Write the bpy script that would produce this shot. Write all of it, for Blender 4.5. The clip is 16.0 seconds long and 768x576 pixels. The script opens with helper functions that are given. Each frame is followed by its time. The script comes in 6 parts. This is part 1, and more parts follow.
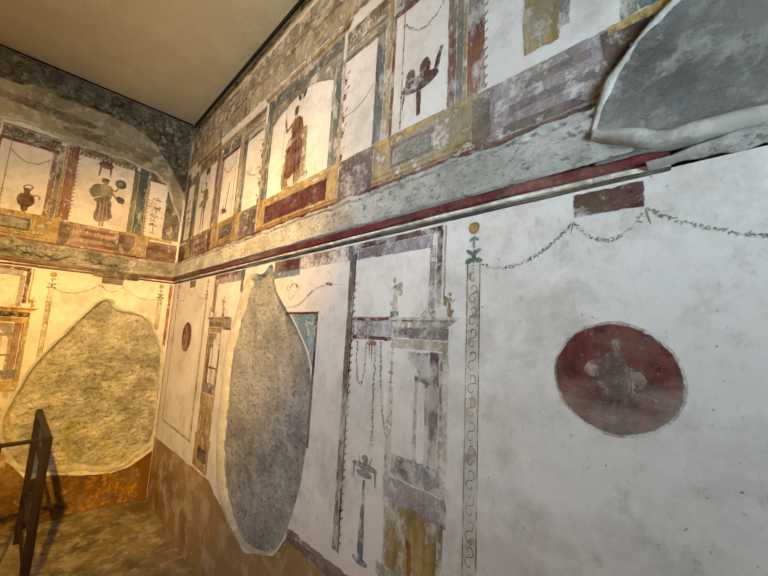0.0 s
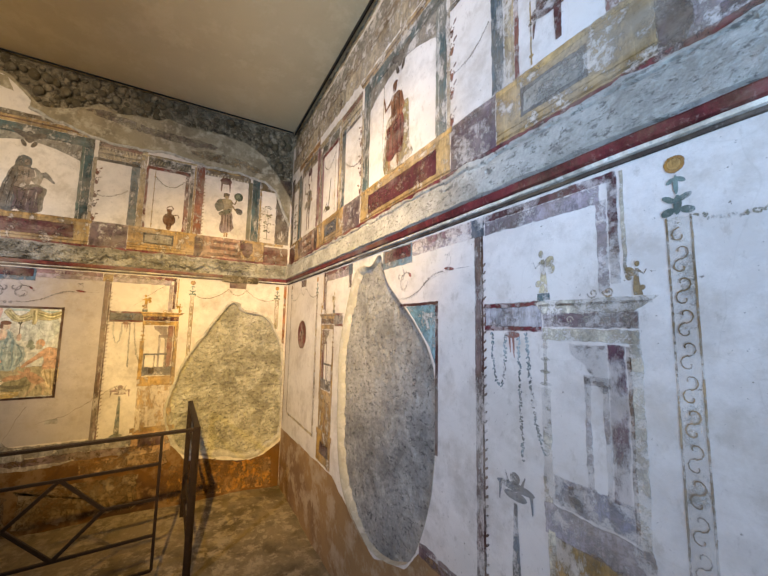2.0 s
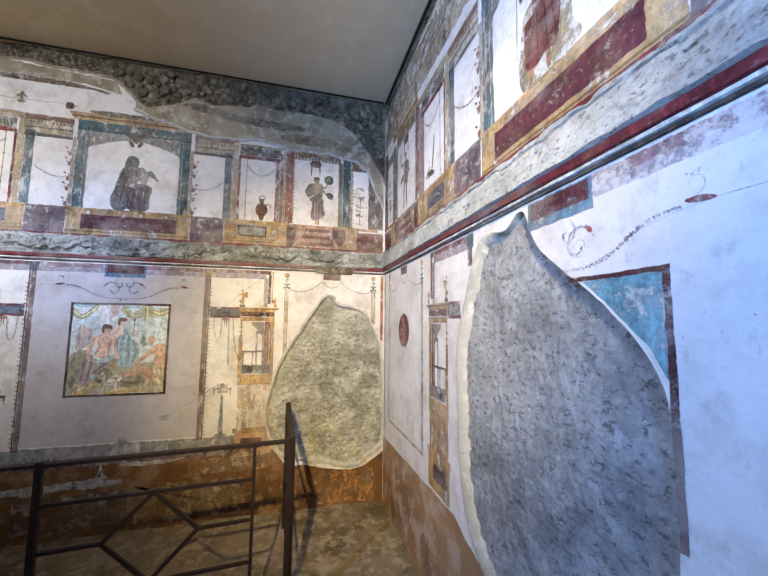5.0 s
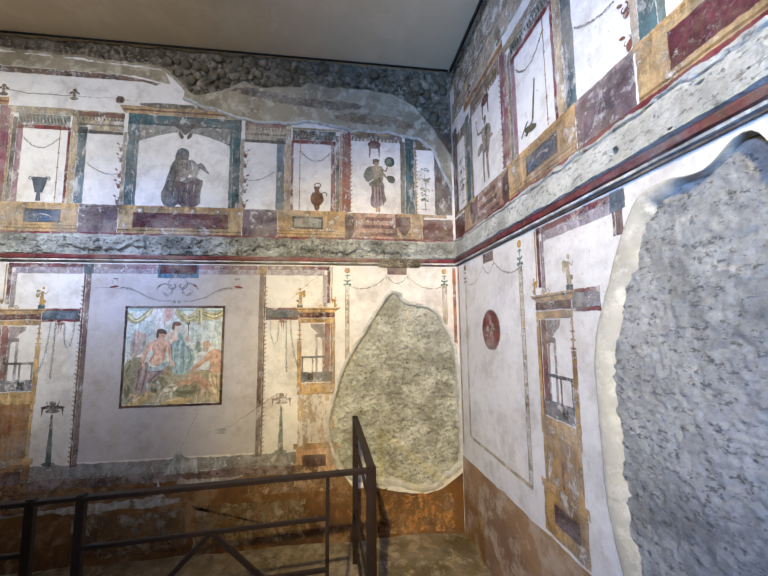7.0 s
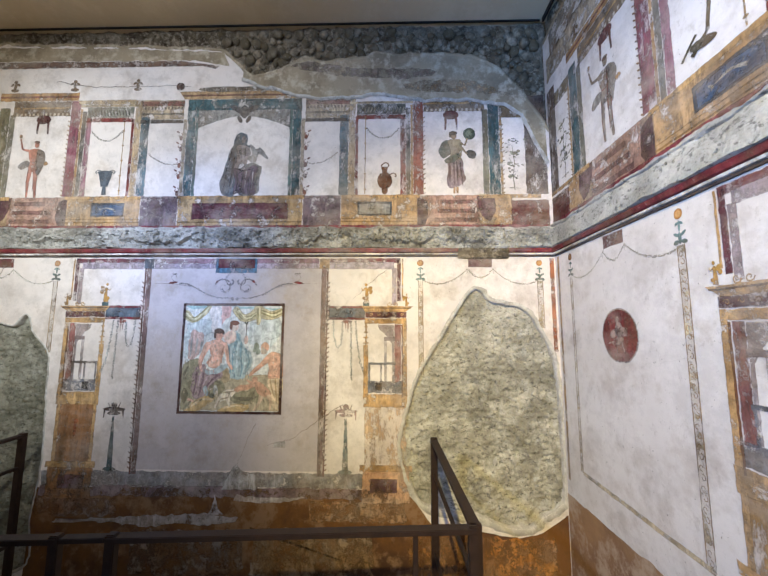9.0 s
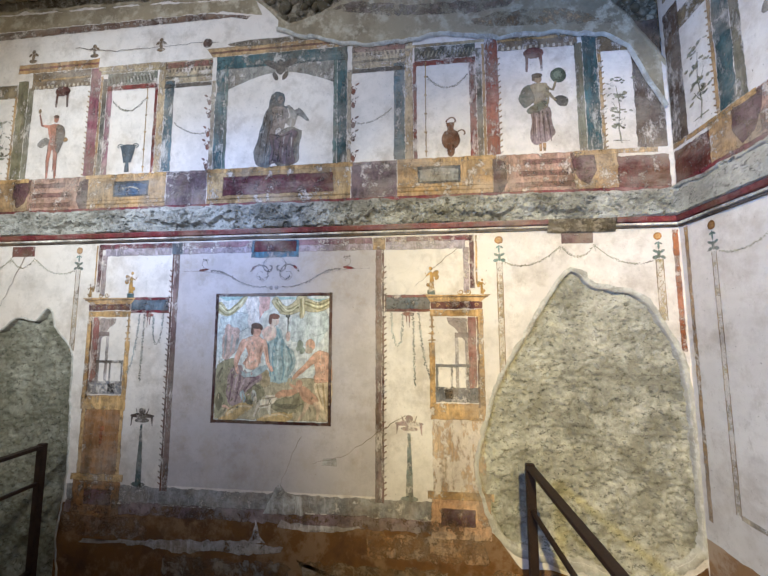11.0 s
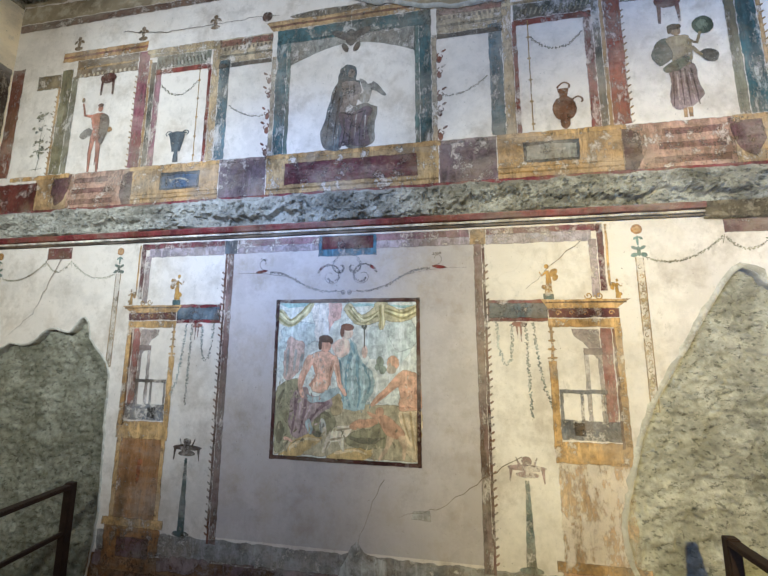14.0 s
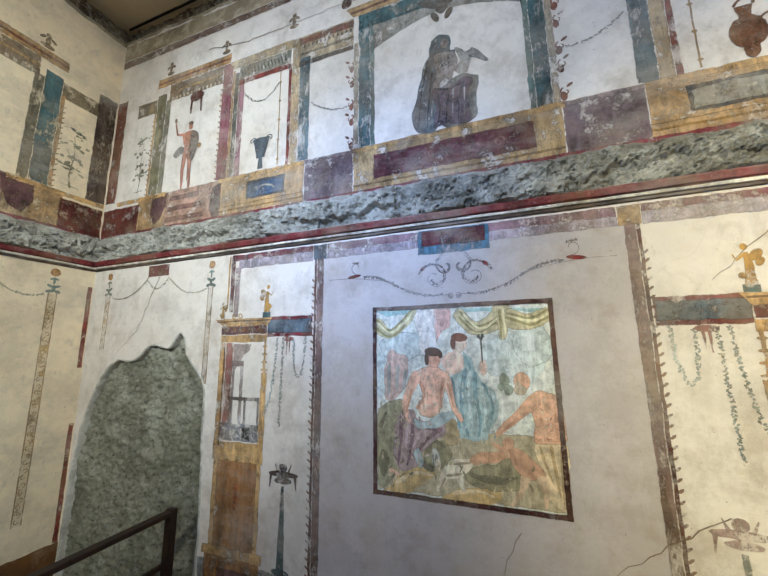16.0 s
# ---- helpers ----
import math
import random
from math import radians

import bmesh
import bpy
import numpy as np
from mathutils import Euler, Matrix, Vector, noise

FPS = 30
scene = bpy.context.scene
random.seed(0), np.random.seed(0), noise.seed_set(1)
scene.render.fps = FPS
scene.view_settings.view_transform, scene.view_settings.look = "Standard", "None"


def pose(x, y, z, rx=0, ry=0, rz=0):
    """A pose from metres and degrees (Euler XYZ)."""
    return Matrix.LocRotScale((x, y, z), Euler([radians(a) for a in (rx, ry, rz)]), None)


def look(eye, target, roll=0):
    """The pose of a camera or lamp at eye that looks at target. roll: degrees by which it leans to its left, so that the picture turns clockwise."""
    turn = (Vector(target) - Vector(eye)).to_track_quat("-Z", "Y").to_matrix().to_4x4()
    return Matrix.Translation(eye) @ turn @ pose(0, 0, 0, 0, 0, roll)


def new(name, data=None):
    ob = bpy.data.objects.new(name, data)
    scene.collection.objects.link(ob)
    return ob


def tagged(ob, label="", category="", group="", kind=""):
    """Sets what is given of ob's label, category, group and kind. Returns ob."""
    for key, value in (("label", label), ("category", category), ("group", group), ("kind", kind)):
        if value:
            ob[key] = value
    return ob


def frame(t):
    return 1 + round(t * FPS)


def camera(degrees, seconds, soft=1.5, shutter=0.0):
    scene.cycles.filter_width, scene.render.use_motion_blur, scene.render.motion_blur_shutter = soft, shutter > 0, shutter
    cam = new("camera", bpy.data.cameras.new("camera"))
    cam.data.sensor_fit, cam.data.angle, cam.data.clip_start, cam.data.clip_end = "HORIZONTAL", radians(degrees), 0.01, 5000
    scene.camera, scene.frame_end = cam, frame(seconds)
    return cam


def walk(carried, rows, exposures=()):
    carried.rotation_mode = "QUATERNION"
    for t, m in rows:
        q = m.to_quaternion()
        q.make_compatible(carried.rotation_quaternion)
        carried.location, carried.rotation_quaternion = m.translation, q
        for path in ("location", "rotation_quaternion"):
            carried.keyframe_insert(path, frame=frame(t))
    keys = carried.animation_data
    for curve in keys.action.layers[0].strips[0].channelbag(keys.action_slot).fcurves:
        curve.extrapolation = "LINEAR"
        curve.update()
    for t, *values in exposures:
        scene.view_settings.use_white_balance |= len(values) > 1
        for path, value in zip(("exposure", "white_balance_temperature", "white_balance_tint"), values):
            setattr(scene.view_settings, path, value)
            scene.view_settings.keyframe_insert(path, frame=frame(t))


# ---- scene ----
cam = camera(95.6, 16.0)
PATH = [
    (0, (0.017, 0.123, 1.673), (-1.39, 1.52, 1.936), 2.9),
    (0.5, (-0.01, 0.155, 1.667), (-1.518, 1.447, 1.911), 2.5),
    (1, (-0.086, 0.168, 1.662), (-1.678, 1.357, 1.892), 2.0),
    (1.5, (-0.162, 0.166, 1.664), (-1.829, 1.249, 1.882), 1.4),
    (2, (-0.221, 0.166, 1.657), (-1.954, 1.14, 1.873), 1.1),
    (2.5, (-0.29, 0.199, 1.654), (-2.089, 1.045, 1.871), 1.2),
    (3, (-0.376, 0.245, 1.655), (-2.222, 0.982, 1.874), 1.5),
    (3.5, (-0.452, 0.286, 1.652), (-2.33, 0.939, 1.868), 1.6),
    (4, (-0.544, 0.273, 1.65), (-2.438, 0.88, 1.855), 1.3),
    (6.5, (-1.151, 0.201, 1.596), (-3.116, 0.515, 1.801), -0.4),
    (7, (-1.239, 0.126, 1.604), (-3.211, 0.388, 1.814), -0.6),
    (7.5, (-1.321, 0.02, 1.602), (-3.3, 0.22, 1.81), -0.8),
    (8, (-1.437, -0.008, 1.592), (-3.422, 0.098, 1.813), -0.7),
    (8.5, (-1.571, 0.008, 1.595), (-3.557, 0.032, 1.827), -0.2),
    (9, (-1.656, 0.015, 1.596), (-3.642, -0.035, 1.825), 0.2),
    (9.5, (-1.751, -0.049, 1.59), (-3.736, -0.137, 1.817), 0.4),
    (12, (-2.235, -0.294, 1.592), (-4.199, -0.598, 1.819), -0.1),
    (12.5, (-2.289, -0.368, 1.576), (-4.244, -0.694, 1.842), 0.1),
    (13, (-2.33, -0.467, 1.576), (-4.285, -0.785, 1.859), 0.1),
    (13.5, (-2.343, -0.55, 1.584), (-4.297, -0.873, 1.859), 0.1),
    (14, (-2.392, -0.596, 1.573), (-4.343, -0.921, 1.864), 0.2),
    (14.5, (-2.486, -0.639, 1.568), (-4.428, -0.988, 1.895), 0.2),
    (15, (-2.568, -0.674, 1.576), (-4.494, -1.094, 1.913), 0.1),
    (15.5, (-2.602, -0.756, 1.561), (-4.5, -1.273, 1.917), -0.4),
    (16, (-2.596, -0.823, 1.583), (-4.443, -1.505, 1.933), -0.6),
]
EXPOSURES = [(0.0, 0.15, 14600, 13), (1.5, 0.2, 10000, 12), (3.5, 0.28, 5750, 13), (7.0, 0.32, 5000, 10), (9.5, 0.36, 5000, 11), (12.5, 0.3, 4820, 6), (16.0, 0.28, 4850, 4)]
walk(cam, [(t, look(eye, target, roll)) for t, eye, target, roll in PATH], EXPOSURES)


# ---- light ----
world = bpy.data.worlds.new("world")
scene.world = world
world.use_nodes = True
wn = world.node_tree.nodes
sky = wn.new("ShaderNodeTexSky")
sky.sky_type = "NISHITA"
sky.sun_disc = False
sky.sun_elevation, sky.sun_rotation = radians(35), radians(70)
wn["Background"].inputs["Strength"].default_value = 0.1
world.node_tree.links.new(sky.outputs[0], wn["Background"].inputs["Color"])


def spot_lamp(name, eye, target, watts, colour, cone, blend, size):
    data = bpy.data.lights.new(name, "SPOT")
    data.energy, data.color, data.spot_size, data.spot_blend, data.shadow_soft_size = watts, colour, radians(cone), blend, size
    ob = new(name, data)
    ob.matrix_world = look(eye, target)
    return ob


def area_lamp(name, eye, target, watts, colour, w, h):
    data = bpy.data.lights.new(name, "AREA")
    data.shape, data.size, data.size_y, data.energy, data.color = "RECTANGLE", w, h, watts, colour
    ob = new(name, data)
    ob.matrix_world = look(eye, target)
    return ob


WARM, COOL, SOFT = (1.0, 0.7, 0.2), (0.38, 0.55, 1.0), (1.0, 0.945, 0.85)
LAMP_WARM, LAMP_COOL, FILL_SOFT = (0.55, -0.35, 3.45), (0.7, -1.6, 3.5), (0.2, -2.3, 3.5)
spot_lamp("spot_light_warm", LAMP_WARM, (-3.9, 0.85, 1.28), 1020, WARM, 47, 1.0, 0.035)
spot_lamp("spot_light_cool", LAMP_COOL, (-3.9, -1.4, 2.15), 480, COOL, 19, 1.0, 0.05)
# soft fill, no such source seen; added to brighten the far wall
spot_lamp("fill_spot_soft", FILL_SOFT, (-3.9, -1.4, 2.45), 450, SOFT, 52, 1.0, 0.12)
# unseen fill spot, added to bring up the dark south wall
spot_lamp("fill_spot_south", (0.3, 0.1, 3.5), (-3.5, -3.1, 2.1), 740, (1.0, 0.88, 0.62), 44, 1.0, 0.1)
# made-up fill from the opposite side, lifts the upper north wall
spot_lamp("fill_spot_north", (-0.9, -2.3, 3.2), (-2.3, 1.07, 3.2), 180, (1.0, 0.8, 0.47), 60, 1.0, 0.1)
# unseen cool spot, added to turn the north wall's light blue
spot_lamp("unseen_spot_north_cool", (-0.2, -2.5, 3.3), (-2.2, 1.07, 1.6), 440, (0.43, 0.6, 1.0), 62, 1.0, 0.1)
doorway = area_lamp("doorway_daylight", (2.55, -0.7, 1.5), (-0.8, 1.07, 2.75), 37, (0.27, 0.52, 1.0), 1.1, 1.6)
doorway.data.spread = radians(54)


# ---- materials ----
def lin(h):
    """Linear colour from a hex colour."""
    c = [int(h[i:i + 2], 16) / 255 for i in (1, 3, 5)]
    return tuple(x / 12.92 if x < 0.04045 else ((x + 0.055) / 1.055) ** 2.4 for x in c) + (1.0,)


PLASTER = "#d9cfc0"
MATS = {}


def base_nodes(name):
    mat = bpy.data.materials.new(name)
    mat.use_nodes = True
    nt = mat.node_tree
    bs = nt.nodes["Principled BSDF"]
    pos = nt.nodes.new("ShaderNodeNewGeometry").outputs["Position"]
    return mat, nt, bs, pos


def noise_node(nt, pos, scale, detail=5.0, rough=0.6, stretch=None):
    n = nt.nodes.new("ShaderNodeTexNoise")
    n.inputs["Scale"].default_value, n.inputs["Detail"].default_value, n.inputs["Roughness"].default_value = scale, detail, rough
    if stretch:
        m = nt.nodes.new("ShaderNodeMapping")
        m.inputs["Scale"].default_value = stretch
        nt.links.new(pos, m.inputs["Vector"])
        pos = m.outputs[0]
    nt.links.new(pos, n.inputs["Vector"])
    return n.outputs["Fac"]


def ramp(nt, fac, lo, hi, a=(0, 0, 0, 1), b=(1, 1, 1, 1)):
    r = nt.nodes.new("ShaderNodeValToRGB")
    r.color_ramp.elements[0].position, r.color_ramp.elements[1].position = lo, hi
    r.color_ramp.elements[0].color, r.color_ramp.elements[1].color = a, b
    nt.links.new(fac, r.inputs[0])
    return r.outputs["Color"]


def mix(nt, fac, a, b, mode="MIX"):
    m = nt.nodes.new("ShaderNodeMix")
    m.data_type, m.blend_type = "RGBA", mode
    for value, at in ((fac, 0), (a, 6), (b, 7)):
        if isinstance(value, (int, float, tuple)):
            m.inputs[at].default_value = value
        else:
            nt.links.new(value, m.inputs[at])
    return m.outputs[2]


def bump(nt, bs, height, strength, distance):
    b = nt.nodes.new("ShaderNodeBump")
    b.inputs["Strength"].default_value, b.inputs["Distance"].default_value = strength, distance
    nt.links.new(height, b.inputs["Height"])
    nt.links.new(b.outputs[0], bs.inputs["Normal"])


def tone(c, f):
    return tuple(min(1.0, x * f) for x in c[:3]) + (1.0,)


def grimed(nt, pos, col, amount=1.0):
    """Soot, damp and dust that run over the whole wall, paint and plaster alike."""
    low = tuple(1 - amount * k for k in (0.36, 0.41, 0.46)) + (1.0,)
    col = mix(nt, 1.0, col, ramp(nt, noise_node(nt, pos, 3.4, 12, 0.74), 0.41, 0.54, low, (1.06, 1.05, 1.04, 1)), "MULTIPLY")
    veil = ramp(nt, noise_node(nt, pos, 1.6, 10, 0.7, (1, 1, 2.2)), 0.48, 0.62, (0, 0, 0, 1), (0.45 * amount, 0.45 * amount, 0.45 * amount, 1))
    col = mix(nt, veil, col, lin("#b3a99c"))
    fleck = ramp(nt, noise_node(nt, pos, 48.0, 6, 0.75), 0.58, 0.7, (0, 0, 0, 1), (0.24 * amount, 0.24 * amount, 0.24 * amount, 1))
    col = mix(nt, fleck, col, lin("#d9d0c3"))
    soot = ramp(nt, noise_node(nt, pos, 66.0, 5, 0.7), 0.62, 0.69, (0, 0, 0, 1), (0.38 * amount, 0.38 * amount, 0.38 * amount, 1))
    return mix(nt, soot, col, lin("#5c5147"))


def paint(h, wear=0.3, under=PLASTER, streak=False, solid=False, clean=False):
    """Old fresco paint: patchy pigment, dusty, rubbed thin in places and along its edges."""
    key = (h, wear, under, streak, solid, clean)
    if key in MATS:
        return MATS[key]
    mat, nt, bs, pos = base_nodes("fresco_" + h[1:])
    c = lin(h)
    grey = 0.3 * c[0] + 0.59 * c[1] + 0.11 * c[2]
    c = tuple(0.92 * x + 0.08 * grey for x in c[:3]) + (1.0,)
    mott = noise_node(nt, pos, 26.0 if clean else 8.0, 12, 0.76, (1, 1, 0.22) if streak else None)
    col = mix(nt, ramp(nt, mott, 0.41, 0.59), tone(c, 0.7 if clean else 0.52), tone(c, 1.28))
    col = mix(nt, ramp(nt, noise_node(nt, pos, 4.3, 8, 0.7), 0.47, 0.6, (0, 0, 0, 1), (0.4, 0.4, 0.4, 1) if not clean else (0.05, 0.05, 0.05, 1)), col, lin("#8a7458"))
    brush = ramp(nt, noise_node(nt, pos, 34.0, 8, 0.75, (1, 1, 0.15)), 0.5, 0.62, (0, 0, 0, 1), (0.5, 0.5, 0.5, 1))
    col = mix(nt, brush, col, tone(c, 1.8))
    col = grimed(nt, pos, col, 0.3 if clean else 0.9)
    nt.links.new(col, bs.inputs["Base Color"])
    bs.inputs["Roughness"].default_value = 0.75
    bs.inputs["Specular IOR Level"].default_value = 0.2
    bump(nt, bs, noise_node(nt, pos, 60.0, 6, 0.7), 0.35, 0.004)
    MATS[key] = mat
    if solid:
        return mat
    core = nt.nodes.new("ShaderNodeAttribute")
    core.attribute_name = "core"
    sums = nt.nodes.new("ShaderNodeMath")
    sums.operation = "MULTIPLY_ADD"
    nt.links.new(noise_node(nt, pos, 70.0, 6, 0.75), sums.inputs[0])
    sums.inputs[1].default_value = 1.4
    nt.links.new(core.outputs["Fac"], sums.inputs[2])
    rim = ramp(nt, sums.outputs[0], 0.66, 1.15)
    lo = 0.575 - wear * 0.24
    rub = ramp(nt, noise_node(nt, pos, 32.0 if clean else 11.0, 12, 0.8, (1, 1, 0.5) if streak else None), lo, lo + 0.13, (1, 1, 1, 1), (0.62, 0.62, 0.62, 1) if clean else (0.16, 0.16, 0.16, 1))
    nt.links.new(mix(nt, 1.0, rim, rub, "MULTIPLY"), bs.inputs["Alpha"])
    return mat


def ground_plaster(name, tint, low_tint, dirt=0.5):
    """Polished white fresco ground with stains, scratches, pits and a few flakes."""
    mat, nt, bs, pos = base_nodes(name)
    big = noise_node(nt, pos, 1.7, 6, 0.6)
    col = mix(nt, ramp(nt, big, 0.35, 0.7), lin(tint), lin(low_tint))
    grime = ramp(nt, noise_node(nt, pos, 6.0, 8, 0.7), 0.5, 0.66, (0, 0, 0, 1), (dirt, dirt, dirt, 1))
    col = mix(nt, grime, col, lin("#a3937f"))
    blot = ramp(nt, noise_node(nt, pos, 22.0, 8, 0.75, (1, 1, 0.6)), 0.58, 0.66, (0, 0, 0, 1), (0.4, 0.4, 0.4, 1))
    col = mix(nt, blot, col, lin("#a99e90"))
    pits = ramp(nt, noise_node(nt, pos, 75.0, 4, 0.6), 0.69, 0.73)
    col = mix(nt, pits, col, lin("#7d7467"))
    vor = nt.nodes.new("ShaderNodeTexVoronoi")
    vor.feature = "DISTANCE_TO_EDGE"
    vor.inputs["Scale"].default_value = 2.6
    warp = mix(nt, 0.12, pos, noise_colour(nt, pos, 4.0), "ADD")
    nt.links.new(warp, vor.inputs["Vector"])
    crack = ramp(nt, vor.outputs["Distance"], 0.0, 0.004, (0.1, 0.1, 0.1, 1), (0, 0, 0, 1))
    col = mix(nt, crack, col, lin("#8d8070"))
    col = grimed(nt, pos, col, 0.42)
    nt.links.new(col, bs.inputs["Base Color"])
    bs.inputs["Roughness"].default_value = 0.6
    bs.inputs["Specular IOR Level"].default_value = 0.3
    bump(nt, bs, noise_node(nt, pos, 34.0, 8, 0.7), 0.3, 0.006)
    return mat


def noise_colour(nt, pos, scale):
    n = nt.nodes.new("ShaderNodeTexNoise")
    n.inputs["Scale"].default_value = scale
    nt.links.new(pos, n.inputs["Vector"])
    return n.outputs["Color"]


def earth(name, dark, mid, light, scale=6.0, rough=0.9, relief=0.02, grain=1.0, chipped=False):
    """Mottled mortar, rubble or earth with coarse and fine relief."""
    mat, nt, bs, pos = base_nodes(name)
    a = noise_node(nt, pos, scale, 8, 0.68)
    col = mix(nt, ramp(nt, a, 0.4, 0.56), lin(dark), lin(mid))
    b = noise_node(nt, pos, scale * 3.7, 8, 0.7)
    col = mix(nt, ramp(nt, b, 0.49, 0.6), col, lin(light))
    spots = ramp(nt, noise_node(nt, pos, scale * 7, 8, 0.75), 0.57, 0.63, (0, 0, 0, 1), (0.5 * grain, 0.5 * grain, 0.5 * grain, 1))
    col = mix(nt, spots, col, tone(lin(dark), 0.6))
    if chipped:
        chips = ramp(nt, noise_node(nt, pos, 17.0, 10, 0.74, (1, 1, 2.0)), 0.56, 0.6, (0, 0, 0, 1), (0.75, 0.75, 0.75, 1))
        col = mix(nt, chips, col, tone(lin(dark), 0.38))
        pale = ramp(nt, noise_node(nt, pos, 2.2, 8, 0.7), 0.47, 0.6, (0, 0, 0, 1), (0.5, 0.5, 0.5, 1))
        col = mix(nt, pale, col, tone(lin(light), 0.95))
    nt.links.new(col, bs.inputs["Base Color"])
    bs.inputs["Roughness"].default_value = rough
    bs.inputs["Specular IOR Level"].default_value = 0.15
    bump(nt, bs, noise_node(nt, pos, scale * 6, 10, 0.75), 0.9, relief)
    return mat


def mortar(name, dark, mid, light, relief=0.03, grey=0.5):
    """Old trowelled mortar: broad soft blotches, fine sand and a few torn dark chips."""
    mat, nt, bs, pos = base_nodes(name)
    col = mix(nt, ramp(nt, noise_node(nt, pos, 2.6, 9, 0.66), 0.4, 0.6), lin(dark), lin(mid))
    col = mix(nt, ramp(nt, noise_node(nt, pos, 6.5, 10, 0.72), 0.46, 0.66, (0, 0, 0, 1), (0.85, 0.85, 0.85, 1)), col, lin(light))
    col = mix(nt, ramp(nt, noise_node(nt, pos, 4.2, 9, 0.7), 0.52, 0.68, (0, 0, 0, 1), (grey, grey, grey, 1)), col, tone(lin(dark), 0.62))
    sand = ramp(nt, noise_node(nt, pos, 70.0, 8, 0.8), 0.35, 0.68, (0.78, 0.78, 0.78, 1), (1.14, 1.14, 1.14, 1))
    col = mix(nt, 1.0, col, sand, "MULTIPLY")
    chips = ramp(nt, noise_node(nt, pos, 19.0, 10, 0.76, (1, 1, 2.2)), 0.565, 0.6, (0, 0, 0, 1), (0.52, 0.52, 0.52, 1))
    col = mix(nt, chips, col, tone(lin(dark), 0.4))
    pits = ramp(nt, noise_node(nt, pos, 34.0, 6, 0.7, (1, 1, 1.6)), 0.57, 0.61, (0, 0, 0, 1), (0.7, 0.7, 0.7, 1))
    col = mix(nt, pits, col, tone(lin(dark), 0.32))
    nt.links.new(col, bs.inputs["Base Color"])
    bs.inputs["Roughness"].default_value, bs.inputs["Specular IOR Level"].default_value = 0.95, 0.15
    bump(nt, bs, noise_node(nt, pos, 40.0, 10, 0.75), 0.8, relief)
    return mat


M_WHITE = ground_plaster("white_fresco_ground", "#e2dad2", "#cdc2b6")
M_WHITE_R = ground_plaster("pale_fresco_ground", "#e6e1dc", "#cfc8c0", 0.4)
M_LILAC = ground_plaster("lilac_grey_fresco_ground", "#c3bab8", "#a89f9a", 0.55)
M_CREAM = ground_plaster("cream_fresco_ground", "#eadbbd", "#d8c4a0", 0.35)
M_RUBBLE = earth("rubble_masonry", "#54493a", "#85775f", "#b8a98f", 8.0, 0.95, 0.05, 0.8, True)
M_MORTAR = mortar("rough_mortar", "#85827d", "#a9a59e", "#c2beb6", 0.01, 0.36)
M_MORTAR_DARK = mortar("rough_olive_mortar", "#75715f", "#938f7d", "#aeaa99", 0.014, 0.5)
M_CORNICE = mortar("broken_stucco", "#7f7a6e", "#b7b2a6", "#d9d5ca", 0.02, 0.35)
M_CORNICE_R = mortar("smoothed_grey_stucco", "#9a968c", "#b9b5ab", "#cfccc2", 0.012, 0.2)
M_MORTAR_WARM = mortar("rough_tan_mortar", "#8c8777", "#bcb6a5", "#d3cebf", 0.014, 0.42)
M_COARSE = earth("coarse_grey_mortar", "#6a6862", "#8a877f", "#aaa69b", 3.0, 0.95, 0.03, 0.9)
M_REPAIR = earth("smooth_repair_mortar", "#7f725c", "#9a8c72", "#b3a68e", 2.9, 0.85, 0.006, 0.3)
M_LIP = earth("pale_edging_mortar", "#9c968b", "#b3ada1", "#c4bfb5", 7.0, 0.85, 0.006, 0.3)
M_LIP_WARM = earth("cream_edging_mortar", "#a39a88", "#b5ad9b", "#c4bcab", 4.0, 0.85, 0.004, 0.2)
M_DADO = earth("worn_ochre_dado", "#4c3626", "#6f4d28", "#85694c", 2.1, 0.85, 0.006, 0.45)
M_DADO_R = earth("worn_orange_dado", "#83654a", "#9d7c56", "#b09a80", 1.7, 0.85, 0.006, 0.3)
M_FLOOR = earth("earthen_floor", "#675a46", "#8a7a62", "#a6967e", 2.6, 0.95, 0.02, 0.6)
M_CEIL = earth("dark_ceiling_board", "#cbb995", "#d1bf9b", "#d6c5a2", 1.2, 0.8, 0.0005, 0.02)


def metal(name, h, rough):
    mat, nt, bs, pos = base_nodes(name)
    col = mix(nt, ramp(nt, noise_node(nt, pos, 30, 6, 0.7), 0.4, 0.75), lin(h), tone(lin(h), 2.2))
    nt.links.new(col, bs.inputs["Base Color"])
    bs.inputs["Roughness"].default_value, bs.inputs["Specular IOR Level"].default_value = rough, 0.3
    bump(nt, bs, noise_node(nt, pos, 120, 4, 0.6), 0.2, 0.001)
    return mat


M_IRON = metal("dark_brown_painted_iron", "#231710", 0.6)
M_GAP_BLACK = metal("black_ceiling_gap", "#0d0c0b", 0.6)


# ---- helpers for meshes ----
def part(name, bm, material, parent=None, label=""):
    me = bpy.data.meshes.new(name)
    bm.to_mesh(me)
    bm.free()
    me.materials.append(material)
    ob = new(name, me)
    ob.parent = parent
    if label:
        ob["label"] = label
    return ob


def raw(name, verts, faces, material, parent=None, label="", smooth=False):
    me = bpy.data.meshes.new(name)
    me.from_pydata(verts, [], faces)
    if smooth:
        me.polygons.foreach_set("use_smooth", [True] * len(faces))
    me.materials.append(material)
    ob = new(name, me)
    ob.parent = parent
    if label:
        ob["label"] = label
    return ob


